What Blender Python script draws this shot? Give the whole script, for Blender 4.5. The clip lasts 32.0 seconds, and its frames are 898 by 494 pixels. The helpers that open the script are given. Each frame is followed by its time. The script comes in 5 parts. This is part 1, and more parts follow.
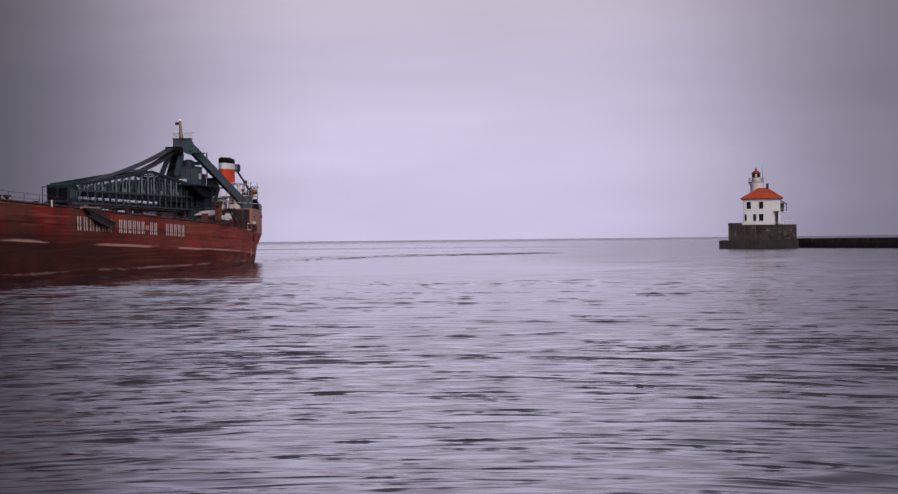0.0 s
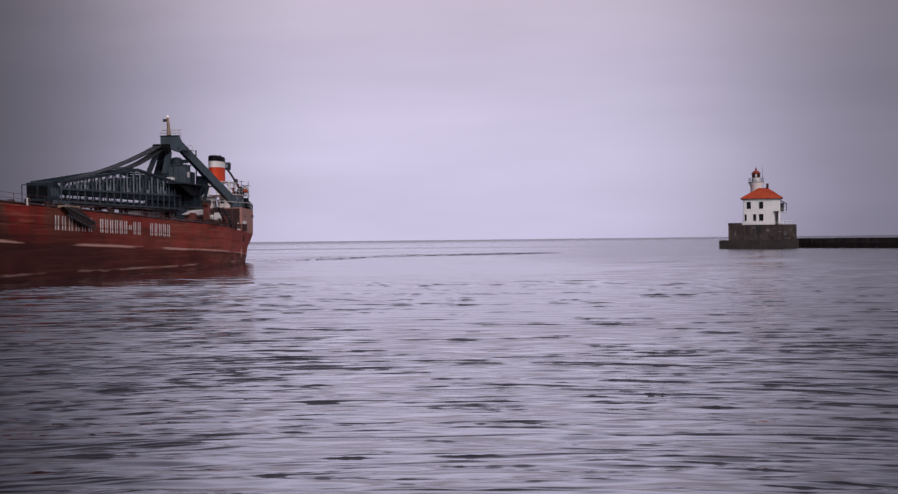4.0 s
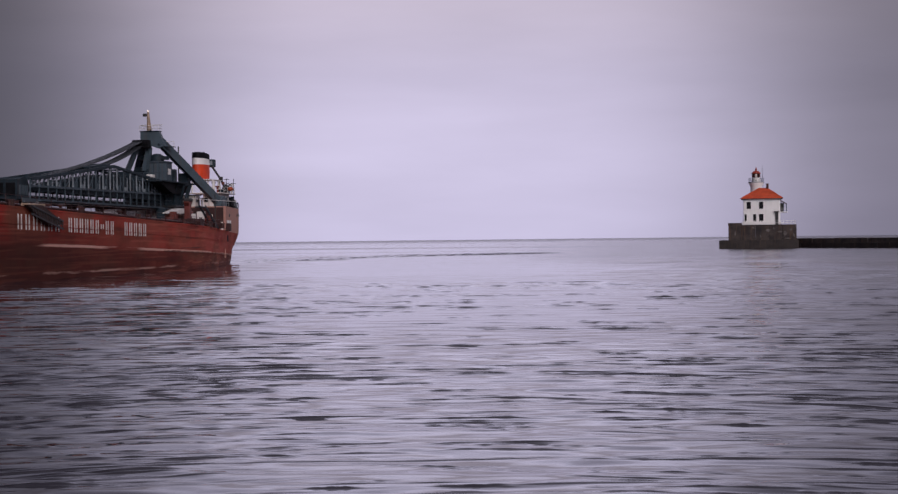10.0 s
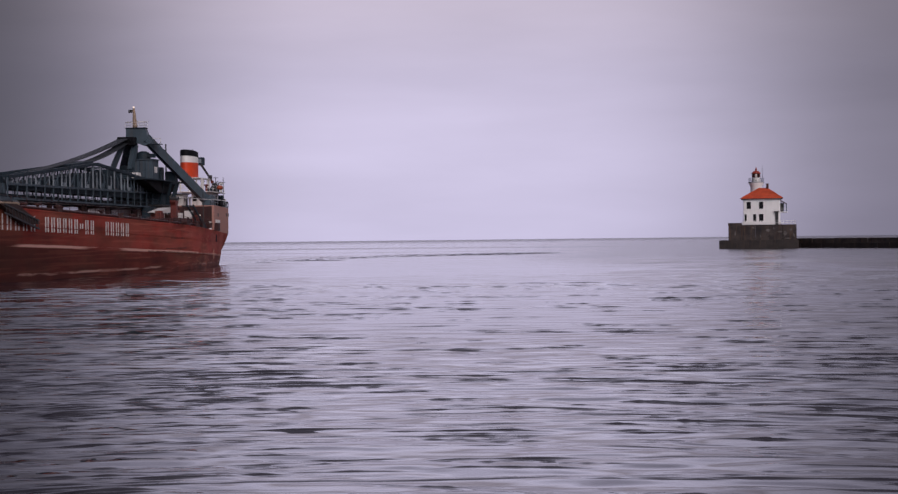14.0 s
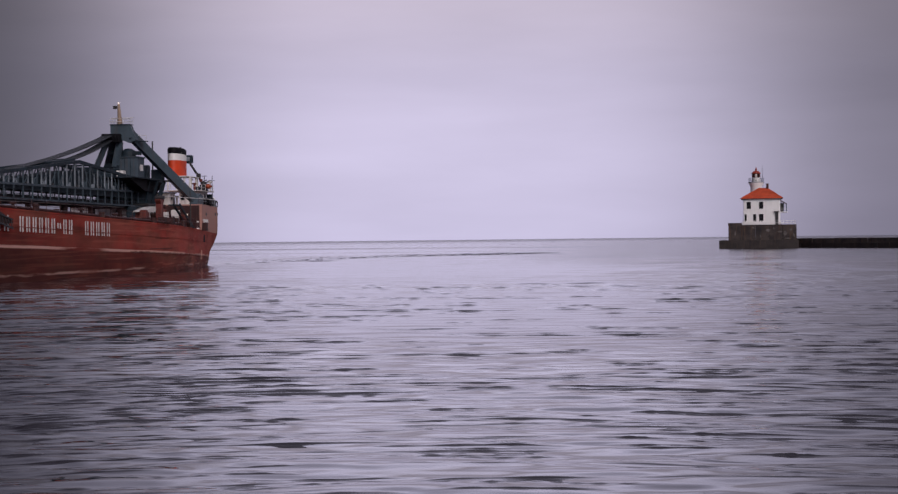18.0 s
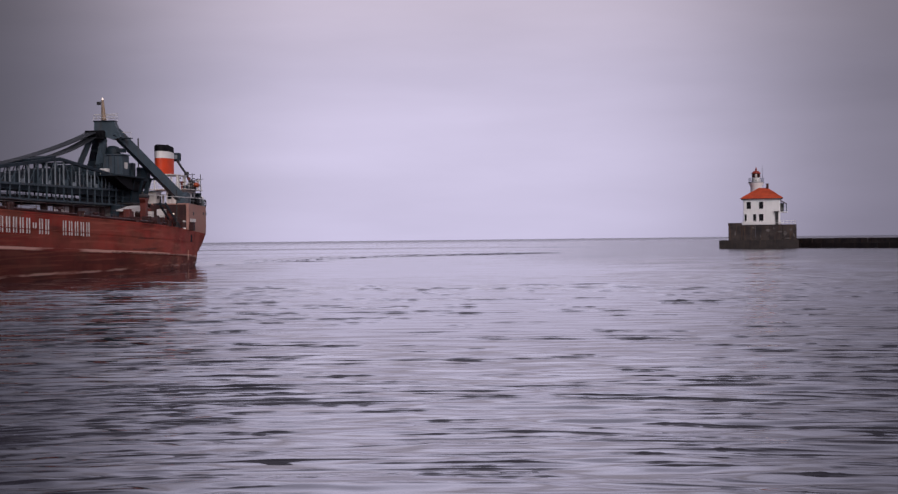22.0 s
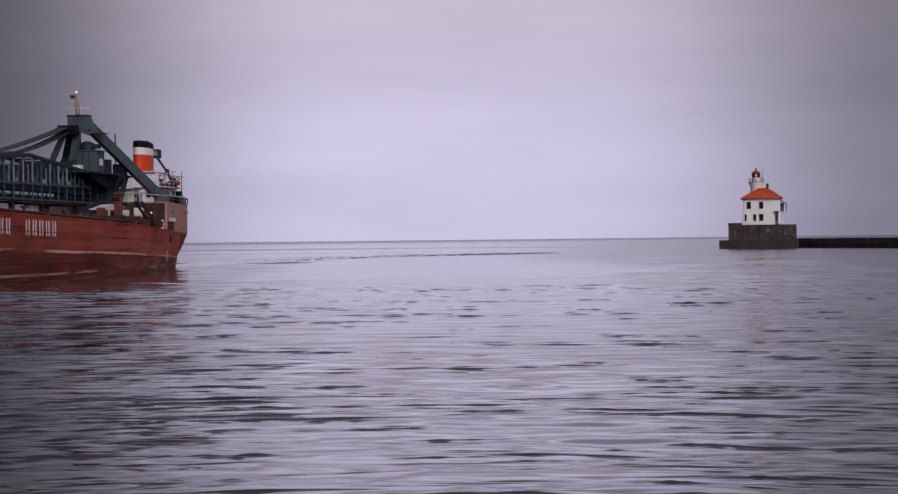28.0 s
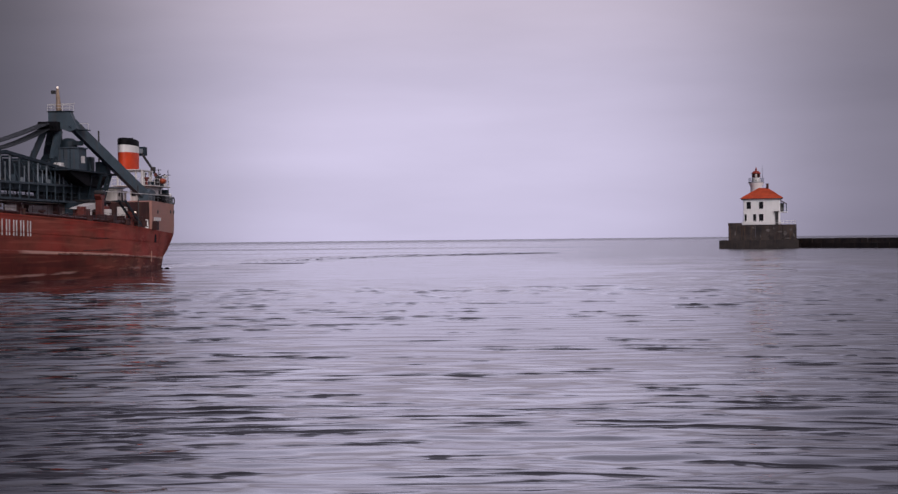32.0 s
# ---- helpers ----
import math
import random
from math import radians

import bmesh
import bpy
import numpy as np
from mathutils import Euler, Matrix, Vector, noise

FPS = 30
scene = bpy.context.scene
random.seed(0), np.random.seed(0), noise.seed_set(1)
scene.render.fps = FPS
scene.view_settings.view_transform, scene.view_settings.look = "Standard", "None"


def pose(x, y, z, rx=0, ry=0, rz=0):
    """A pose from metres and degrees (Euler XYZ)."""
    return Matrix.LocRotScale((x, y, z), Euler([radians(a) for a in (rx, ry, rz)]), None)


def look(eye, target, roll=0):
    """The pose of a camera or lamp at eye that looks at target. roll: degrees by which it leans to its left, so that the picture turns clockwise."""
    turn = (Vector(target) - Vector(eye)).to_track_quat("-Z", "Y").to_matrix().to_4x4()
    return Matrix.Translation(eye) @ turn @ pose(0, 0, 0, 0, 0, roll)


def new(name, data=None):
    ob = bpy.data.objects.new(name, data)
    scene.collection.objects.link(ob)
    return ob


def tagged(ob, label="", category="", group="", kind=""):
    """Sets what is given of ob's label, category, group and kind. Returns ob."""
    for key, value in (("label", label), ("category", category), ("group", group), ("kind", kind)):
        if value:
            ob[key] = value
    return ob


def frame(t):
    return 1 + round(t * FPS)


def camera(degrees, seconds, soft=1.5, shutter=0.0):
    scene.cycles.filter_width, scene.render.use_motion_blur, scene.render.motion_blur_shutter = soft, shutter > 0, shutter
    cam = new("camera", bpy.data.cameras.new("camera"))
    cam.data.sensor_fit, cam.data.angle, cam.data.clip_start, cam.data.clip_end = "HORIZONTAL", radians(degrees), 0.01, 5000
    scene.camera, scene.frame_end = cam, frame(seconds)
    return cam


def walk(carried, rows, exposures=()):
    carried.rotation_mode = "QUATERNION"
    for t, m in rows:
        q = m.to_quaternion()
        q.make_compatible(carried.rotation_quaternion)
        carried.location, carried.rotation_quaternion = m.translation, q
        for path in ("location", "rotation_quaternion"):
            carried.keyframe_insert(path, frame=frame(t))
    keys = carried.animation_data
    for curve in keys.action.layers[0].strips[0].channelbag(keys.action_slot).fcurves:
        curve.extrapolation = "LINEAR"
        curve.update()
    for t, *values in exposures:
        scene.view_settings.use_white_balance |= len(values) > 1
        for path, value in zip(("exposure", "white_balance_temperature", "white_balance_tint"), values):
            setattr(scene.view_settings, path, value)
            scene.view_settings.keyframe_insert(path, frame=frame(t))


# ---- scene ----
# World: the camera stands at the origin, y leads out over the water, metres.
cam = camera(31.29, 32.0, soft=1.35)
EYE = pose(0, 0, 3.4, 89.709, 0, 0) @ pose(0, 0, 0, 0, 0, -0.64)
walk(cam, [(0.0, EYE), (32.0, EYE)], exposures=[(0.0, 0.0, 6500, 17), (32.0, 0.0, 6500, 17)])

# ---------------------------------------------------------------- light
world = bpy.data.worlds.new("overcast_sky")
scene.world = world
world.use_nodes = True
SUN_ELEV, SUN_AZ = radians(34), radians(155)


def build_sky():
    nt = world.node_tree
    nt.nodes.clear()
    n, l = nt.nodes, nt.links
    out, bg = n.new("ShaderNodeOutputWorld"), n.new("ShaderNodeBackground")
    tc = n.new("ShaderNodeTexCoord")
    sep = n.new("ShaderNodeSeparateXYZ")
    l.new(tc.outputs["Generated"], sep.inputs[0])
    sky = n.new("ShaderNodeTexSky")
    sky.sky_type, sky.sun_disc = "NISHITA", False
    sky.sun_elevation, sky.sun_rotation = SUN_ELEV, SUN_AZ
    sky.air_density, sky.dust_density = 1.0, 3.0
    # cloud deck: light low, unseen bright band added above for the water, greyer overhead
    ramp = n.new("ShaderNodeValToRGB")
    e = ramp.color_ramp.elements
    e[0].position, e[0].color = 0.0, (0.62, 0.60, 0.79, 1)
    e[1].position, e[1].color = 1.0, (0.52, 0.50, 0.60, 1)
    for p, c in ((0.05, (0.64, 0.615, 0.80)), (0.10, (0.57, 0.54, 0.69)), (0.15, (0.60, 0.55, 0.66)), (0.18, (0.98, 0.94, 1.17)), (0.24, (1.38, 1.35, 1.72)), (0.36, (1.06, 1.04, 1.34)), (0.60, (0.54, 0.53, 0.66))):
        x = e.new(p)
        x.color = (*c, 1)
    l.new(sep.outputs["Z"], ramp.inputs["Fac"])
    # a vignette put into the sky colour: dimmer to the west and east
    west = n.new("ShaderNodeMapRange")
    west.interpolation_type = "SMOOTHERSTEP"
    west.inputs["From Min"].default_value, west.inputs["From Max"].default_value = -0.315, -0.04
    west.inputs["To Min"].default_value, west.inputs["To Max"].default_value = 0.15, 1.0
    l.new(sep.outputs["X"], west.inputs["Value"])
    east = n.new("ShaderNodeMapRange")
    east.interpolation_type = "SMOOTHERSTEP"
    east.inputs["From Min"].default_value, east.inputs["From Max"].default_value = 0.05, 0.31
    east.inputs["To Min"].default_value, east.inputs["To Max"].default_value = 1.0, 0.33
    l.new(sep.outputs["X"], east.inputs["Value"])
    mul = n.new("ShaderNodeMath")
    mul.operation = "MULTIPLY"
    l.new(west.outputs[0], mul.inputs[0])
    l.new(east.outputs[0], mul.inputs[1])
    # soft streaky cloud texture
    mp = n.new("ShaderNodeMapping")
    mp.inputs["Scale"].default_value = (2.2, 2.2, 11.0)
    mp.inputs["Rotation"].default_value = (0, radians(6), 0)
    l.new(tc.outputs["Generated"], mp.inputs["Vector"])
    nz = n.new("ShaderNodeTexNoise")
    nz.inputs["Scale"].default_value, nz.inputs["Detail"].default_value, nz.inputs["Roughness"].default_value = 1.6, 5.0, 0.5
    l.new(mp.outputs[0], nz.inputs["Vector"])
    cl = n.new("ShaderNodeMapRange")
    cl.inputs["From Min"].default_value, cl.inputs["From Max"].default_value = 0.3, 0.7
    cl.inputs["To Min"].default_value, cl.inputs["To Max"].default_value = 0.90, 1.08
    l.new(nz.outputs["Fac"], cl.inputs["Value"])
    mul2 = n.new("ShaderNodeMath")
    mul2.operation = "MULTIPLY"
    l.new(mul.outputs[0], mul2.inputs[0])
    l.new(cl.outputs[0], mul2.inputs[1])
    tint = n.new("ShaderNodeVectorMath")
    tint.operation = "SCALE"
    l.new(ramp.outputs["Color"], tint.inputs[0])
    l.new(mul2.outputs[0], tint.inputs["Scale"])
    dim = n.new("ShaderNodeVectorMath")
    dim.operation = "SCALE"
    dim.inputs["Scale"].default_value = 0.05
    l.new(sky.outputs[0], dim.inputs[0])
    mix = n.new("ShaderNodeMix")
    mix.data_type = "RGBA"
    mix.inputs["Factor"].default_value = 0.06
    l.new(tint.outputs[0], mix.inputs["A"])
    l.new(dim.outputs[0], mix.inputs["B"])
    l.new(mix.outputs["Result"], bg.inputs["Color"])
    bg.inputs["Strength"].default_value = 1.0
    l.new(bg.outputs[0], out.inputs[0])


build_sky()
sun = new("sun", bpy.data.lights.new("sun", "SUN"))
sun.data.energy, sun.data.angle, sun.data.color = 1.5, radians(35), (1.0, 0.95, 0.9)
# light comes over the viewer's right shoulder
sun.matrix_world = look((55, -60, 80), (0, 60, 0))


# ---------------------------------------------------------------- materials
def material(name, color, rough=0.6, metal=0.0, var=0.25, scale=2.0, bump=0.1, grain=30.0, second=None, streak=0.0, spec=0.5):
    """Painted or mineral surface: two noise scales, optional vertical run-off streaks of a second colour."""
    m = bpy.data.materials.new(name)
    m.use_nodes = True
    nt = m.node_tree
    n, l = nt.nodes, nt.links
    b = n["Principled BSDF"]
    b.inputs["Metallic"].default_value = metal
    b.inputs["Specular IOR Level"].default_value = spec
    tc = n.new("ShaderNodeTexCoord")
    big, fine = n.new("ShaderNodeTexNoise"), n.new("ShaderNodeTexNoise")
    big.inputs["Scale"].default_value, big.inputs["Detail"].default_value = scale, 4.0
    fine.inputs["Scale"].default_value, fine.inputs["Detail"].default_value = grain, 3.0
    l.new(tc.outputs["Object"], big.inputs["Vector"])
    l.new(tc.outputs["Object"], fine.inputs["Vector"])
    ramp = n.new("ShaderNodeValToRGB")
    e = ramp.color_ramp.elements
    c2 = second or [c * (1 - var) for c in color]
    e[0].position, e[0].color = 0.35, (*c2, 1)
    e[1].position, e[1].color = 0.62, (*color, 1)
    l.new(big.outputs["Fac"], ramp.inputs["Fac"])
    last = ramp.outputs["Color"]
    if streak:
        mp = n.new("ShaderNodeMapping")
        mp.inputs["Scale"].default_value = (1.6, 1.6, 0.12)
        l.new(tc.outputs["Object"], mp.inputs["Vector"])
        st = n.new("ShaderNodeTexNoise")
        st.inputs["Scale"].default_value, st.inputs["Detail"].default_value = 1.3, 5.0
        l.new(mp.outputs[0], st.inputs["Vector"])
        r2 = n.new("ShaderNodeMapRange")
        r2.inputs["From Min"].default_value, r2.inputs["From Max"].default_value = 0.5, 0.72
        r2.inputs["To Max"].default_value = streak
        l.new(st.outputs["Fac"], r2.inputs["Value"])
        mx = n.new("ShaderNodeMix")
        mx.data_type = "RGBA"
        mx.inputs["B"].default_value = (0.10, 0.055, 0.035, 1)
        l.new(r2.outputs[0], mx.inputs["Factor"])
        l.new(last, mx.inputs["A"])
        last = mx.outputs["Result"]
    l.new(last, b.inputs["Base Color"])
    rr = n.new("ShaderNodeMapRange")
    rr.inputs["To Min"].default_value, rr.inputs["To Max"].default_value = max(0.05, rough - 0.12), min(1, rough + 0.12)
    l.new(fine.outputs["Fac"], rr.inputs["Value"])
    l.new(rr.outputs[0], b.inputs["Roughness"])
    if bump:
        bp = n.new("ShaderNodeBump")
        bp.inputs["Strength"].default_value, bp.inputs["Distance"].default_value = bump, 0.03
        l.new(fine.outputs["Fac"], bp.inputs["Height"])
        l.new(bp.outputs[0], b.inputs["Normal"])
    return m


TRIM = 0.0205


def deck_z(x):
    """Height of the deck edge above the water, x metres from the stern (the ship lies deeper aft)."""
    return 5.17 + TRIM * (x - 33.6)


def hull_paint(name, fade):
    m = bpy.data.materials.new(name)
    m.use_nodes = True
    nt = m.node_tree
    n, l = nt.nodes, nt.links
    b = n["Principled BSDF"]
    b.inputs["Roughness"].default_value = 0.65
    b.inputs["Specular IOR Level"].default_value = 0.08
    tc = n.new("ShaderNodeTexCoord")
    sep = n.new("ShaderNodeSeparateXYZ")
    l.new(tc.outputs["Object"], sep.inputs[0])

    def noise_at(scale, stretch, detail=4.0):
        mp, t = n.new("ShaderNodeMapping"), n.new("ShaderNodeTexNoise")
        mp.inputs["Scale"].default_value = stretch
        t.inputs["Scale"].default_value, t.inputs["Detail"].default_value = scale, detail
        l.new(tc.outputs["Object"], mp.inputs["Vector"])
        l.new(mp.outputs[0], t.inputs["Vector"])
        return t.outputs["Fac"]

    def math(op, a, c, d=None):
        t = n.new("ShaderNodeMath")
        t.operation = op
        for i, v in enumerate((a, c, d)):
            if v is None:
                continue
            if isinstance(v, (int, float)):
                t.inputs[i].default_value = v
            else:
                l.new(v, t.inputs[i])
        return t.outputs[0]

    def smooth(v, lo, hi, to=1.0):
        t = n.new("ShaderNodeMapRange")
        t.inputs["From Min"].default_value, t.inputs["From Max"].default_value = lo, hi
        t.inputs["To Max"].default_value = to
        l.new(v, t.inputs["Value"])
        return t.outputs[0]

    def blend(f, a, c):
        t = n.new("ShaderNodeMix")
        t.data_type = "RGBA"
        for key, v in (("Factor", f), ("A", a), ("B", c)):
            if isinstance(v, tuple):
                t.inputs[key].default_value = (*v, 1)
            else:
                l.new(v, t.inputs[key])
        return t.outputs["Result"]

    # depth below the deck edge, along the trimmed hull
    edge = math("MULTIPLY_ADD", sep.outputs["X"], TRIM, 5.17 - 33.6 * TRIM)
    low = math("SUBTRACT", edge, sep.outputs["Z"])
    line = math("ADD", low, math("MULTIPLY_ADD", noise_at(1.2, (0.25, 1, 1)), 0.12, -0.06))
    wob = math("MULTIPLY_ADD", noise_at(0.5, (0.35, 1, 1)), 0.5, -0.25)
    low = math("ADD", low, wob)
    plates = noise_at(0.35, (0.5, 1, 1.4))
    red = blend(smooth(plates, 0.35, 0.65), (0.22, 0.017, 0.012), (0.30, 0.034, 0.023))
    boot = blend(smooth(plates, 0.35, 0.65), (0.092, 0.015, 0.011), (0.150, 0.028, 0.019))
    col = blend(smooth(low, 3.25, 3.5), red, boot)
    # khaki and grey-green discoloured plates
    dull = smooth(noise_at(0.55, (0.22, 1, 0.55), 4.0), 0.47, 0.58, 0.72)
    col = blend(dull, col, (0.120, 0.062, 0.038))
    # dark boot topping below the old load line
    ragged = math("MULTIPLY_ADD", noise_at(0.8, (0.4, 1, 1)), -0.35, 0.17)
    height = math("ADD", sep.outputs["Z"], ragged)
    col = blend(smooth(height, 0.62, 0.40, 0.9), col, (0.034, 0.014, 0.011))
    # rust and run-off
    runs = smooth(noise_at(1.0, (0.6, 0.6, 0.10), 6.0), 0.50, 0.66, 0.6)
    col = blend(runs, col, (0.11, 0.034, 0.022))
    faded = smooth(noise_at(0.7, (0.25, 1, 0.5), 5.0), 0.50, 0.66, fade)
    col = blend(faded, col, (0.34, 0.086, 0.058))
    # strakes of plating, each a little different in tone, with dark butts between them
    row = math("FLOOR", math("DIVIDE", low, 1.45), 0.0)
    shift = math("MULTIPLY_ADD", row, 3.7, 0.0)
    cell = math("DIVIDE", math("ADD", sep.outputs["X"], shift), 8.6)
    comb, wn = n.new("ShaderNodeCombineXYZ"), n.new("ShaderNodeTexWhiteNoise")
    l.new(math("FLOOR", cell, 0.0), comb.inputs[0])
    l.new(row, comb.inputs[1])
    l.new(comb.outputs[0], wn.inputs["Vector"])
    col = blend(smooth(wn.outputs["Value"], 0.45, 1.0, 0.38), col, (0.085, 0.020, 0.013))
    butt = math("LESS_THAN", math("FRACT", cell, 0.0), 0.012)
    col = blend(math("MULTIPLY", butt, 0.45), col, (0.03, 0.010, 0.008))
    # long scrapes from lock walls, pale and dark
    scrape = smooth(noise_at(2.4, (0.030, 1, 1.1), 6.0), 0.56, 0.61, 0.45)
    col = blend(scrape, col, (0.42, 0.14, 0.095))
    gouge = smooth(noise_at(1.7, (0.040, 1, 1.2), 6.0), 0.55, 0.61, 0.6)
    col = blend(gouge, col, (0.045, 0.013, 0.010))
    # vignette put into the paint: lower side darker towards the bow
    fore_dim = math("MULTIPLY", smooth(sep.outputs["X"], 30.0, 95.0, 0.80), smooth(low, 0.6, 3.2))
    col = blend(fore_dim, col, (0.036, 0.0095, 0.0075))
    # sun-bleached aft plating, its paleness partly a vignette put into the colour
    aft = smooth(sep.outputs["X"], 118.0, 40.0, 0.70 if fade < 0.5 else 0.75)
    if fade < 0.5:
        aft = math("MULTIPLY", aft, math("SUBTRACT", 1.0, smooth(low, 3.15, 3.55, 0.75)))
    col = blend(math("MULTIPLY", aft, smooth(plates, 0.2 if fade < 0.5 else -0.3, 0.6 if fade < 0.5 else 0.4)), col, (0.43, 0.084, 0.060) if fade < 0.5 else (0.50, 0.29, 0.24))
    # scuffed pale band where fenders rub
    band = math("MULTIPLY", smooth(line, 3.14, 3.18), math("SUBTRACT", 1.0, smooth(line, 3.38, 3.46)))
    scuff = math("MULTIPLY", band, smooth(noise_at(0.9, (0.07, 1, 0.9), 5.0), 0.45, 0.55, 0.85))
    col = blend(scuff, col, (0.62, 0.36, 0.30))
    band2 = math("MULTIPLY", smooth(height, 0.44, 0.52), math("SUBTRACT", 1.0, smooth(height, 0.64, 0.74)))
    scuff2 = math("MULTIPLY", band2, smooth(noise_at(1.1, (0.10, 1, 0.9), 5.0), 0.44, 0.56, 0.75))
    col = blend(scuff2, col, (0.42, 0.25, 0.21))
    l.new(col, b.inputs["Base Color"])
    bp = n.new("ShaderNodeBump")
    bp.inputs["Strength"].default_value, bp.inputs["Distance"].default_value = 0.25, 0.05
    l.new(noise_at(0.8, (0.8, 1, 1), 5.0), bp.inputs["Height"])
    l.new(bp.outputs[0], b.inputs["Normal"])
    return m


def water_material():
    m = bpy.data.materials.new("lake_water")
    m.use_nodes = True
    nt = m.node_tree
    n, l = nt.nodes, nt.links
    b = n["Principled BSDF"]
    b.inputs["Base Color"].default_value = (0.014, 0.012, 0.018, 1)
    b.inputs["Roughness"].default_value = 0.03
    b.inputs["IOR"].default_value = 1.333
    tc = n.new("ShaderNodeTexCoord")

    def waves(scale, stretch, turn, detail):
        mp, t = n.new("ShaderNodeMapping"), n.new("ShaderNodeTexNoise")
        mp.inputs["Scale"].default_value = stretch
        mp.inputs["Rotation"].default_value = (0, 0, radians(turn))
        t.inputs["Scale"].default_value, t.inputs["Detail"].default_value = scale, detail
        l.new(tc.outputs["Object"], mp.inputs["Vector"])
        l.new(mp.outputs[0], t.inputs["Vector"])
        return t.outputs["Fac"]

    # fine ripples that grow with the distance, where the sheet itself is smooth
    sep = n.new("ShaderNodeSeparateXYZ")
    where = n.new("ShaderNodeNewGeometry")
    l.new(where.outputs["Position"], sep.inputs[0])

    def ramp_on(axis, lo, hi, to, base=0.0):
        t = n.new("ShaderNodeMapRange")
        t.interpolation_type = "SMOOTHSTEP"
        t.inputs["From Min"].default_value, t.inputs["From Max"].default_value = lo, hi
        t.inputs["To Min"].default_value, t.inputs["To Max"].default_value = base, to
        l.new(sep.outputs[axis], t.inputs["Value"])
        return t.outputs[0]

    def join(op, a, c):
        t = n.new("ShaderNodeMath")
        t.operation = op
        for k, v in enumerate((a, c)):
            if isinstance(v, float):
                t.inputs[k].default_value = v
            else:
                l.new(v, t.inputs[k])
        return t.outputs[0]

    prev = None
    for scale, stretch, turn, detail, height, growth in ((0.16, (0.2, 1, 1), -2, 2.0, 0.9, ramp_on("Y", 150, 320, 1.0, 0.0)), (0.30, (0.14, 1, 1), 2, 2.0, 0.16, ramp_on("Y", 70, 160, 1.0, 0.0)), (1.1, (0.25, 1, 1), -3, 3.0, 0.035, ramp_on("Y", 50, 130, 1.0, 0.04)), (4.0, (0.3, 1, 1), 3, 2.0, 0.005, ramp_on("Y", 40, 130, 1.0, 0.15))):
        bp = n.new("ShaderNodeBump")
        bp.inputs["Strength"].default_value, bp.inputs["Distance"].default_value = 1.0, height
        l.new(join("MULTIPLY", waves(scale, stretch, turn, detail), growth), bp.inputs["Height"])
        if prev:
            l.new(prev, bp.inputs["Normal"])
        prev = bp.outputs[0]
    l.new(prev, b.inputs["Normal"])
    # long wind streaks on the open lake
    lane = n.new("ShaderNodeMapRange")
    lane.inputs["From Min"].default_value, lane.inputs["From Max"].default_value = 0.50, 0.66
    l.new(waves(0.011, (0.10, 1, 1), 2, 4.0), lane.inputs["Value"])
    lanes = join("MULTIPLY", lane.outputs[0], ramp_on("Y", 230, 520, 0.34))
    # a breath of wind in the lee of the breakwater
    slant = n.new("ShaderNodeMapRange")
    slant.interpolation_type = "SMOOTHSTEP"
    slant.inputs["From Min"].default_value, slant.inputs["From Max"].default_value = 0.0, 0.12
    l.new(join("DIVIDE", sep.outputs["X"], sep.outputs["Y"]), slant.inputs["Value"])
    breeze = join("MULTIPLY", slant.outputs[0], ramp_on("Y", 130, 300, 0.17))
    rough = join("ADD", join("MAXIMUM", join("MAXIMUM", lanes, breeze), ramp_on("Y", 800, 2200, 0.30)), 0.02)
    l.new(rough, b.inputs["Roughness"])
    return m


HULL = hull_paint("weathered_red_hull_paint", 0.40)
HULL_FADED = hull_paint("faded_red_stern_paint", 0.75)
WATER = water_material()
BAND_WHITE = material("clean_white_paint", (0.80, 0.78, 0.76), 0.5, var=0.06)
LETTER = material("faded_white_lettering", (0.72, 0.66, 0.64), 0.6, var=0.35, scale=1.5)
DARK_STEEL = material("dark_blue_grey_steel", (0.021, 0.035, 0.047), 0.6, var=0.4, scale=1.0, streak=0.15, spec=0.15)
GREY_STEEL = material("grey_blue_painted_steel", (0.056, 0.082, 0.102), 0.55, var=0.25, scale=0.8, streak=0.25, spec=0.3)
# pale steel; on the boom truss its paleness stands for light on the members
PALE_STEEL = material("pale_lit_steel", (0.22, 0.255, 0.29), 0.55, var=0.3, scale=1.0, streak=0.2, spec=0.3)
HOUSE_GREY = material("blue_grey_house_paint", (0.055, 0.080, 0.102), 0.55, var=0.2, scale=0.8, streak=0.3, spec=0.3)
BLACK = material("black_paint", (0.006, 0.006, 0.008), 0.6, var=0.4, spec=0.12)
CABLE = material("greased_wire_rope", (0.030, 0.033, 0.038), 0.6, spec=0.3)
# deck red, darkened to hold the shade under the boom and before the poop
DECK_RED = material("shaded_red_deck_paint", (0.042, 0.009, 0.009), 0.65, var=0.45, scale=0.8, streak=0.4)
POST_RED = material("red_oxide_paint", (0.16, 0.03, 0.022), 0.55, var=0.35, scale=1.2, streak=0.3)
SHIP_WHITE = material("ship_white_paint", (0.70, 0.67, 0.65), 0.5, var=0.15, scale=0.7, streak=0.4)
FUNNEL_RED = material("orange_red_funnel_paint", (0.66, 0.055, 0.008), 0.5, var=0.15, scale=0.9)
MAST_TAN = material("buff_mast_paint", (0.33, 0.23, 0.16), 0.55, var=0.3)
ORANGE = material("orange_lifeboat_plastic", (0.36, 0.065, 0.022), 0.45, var=0.2)
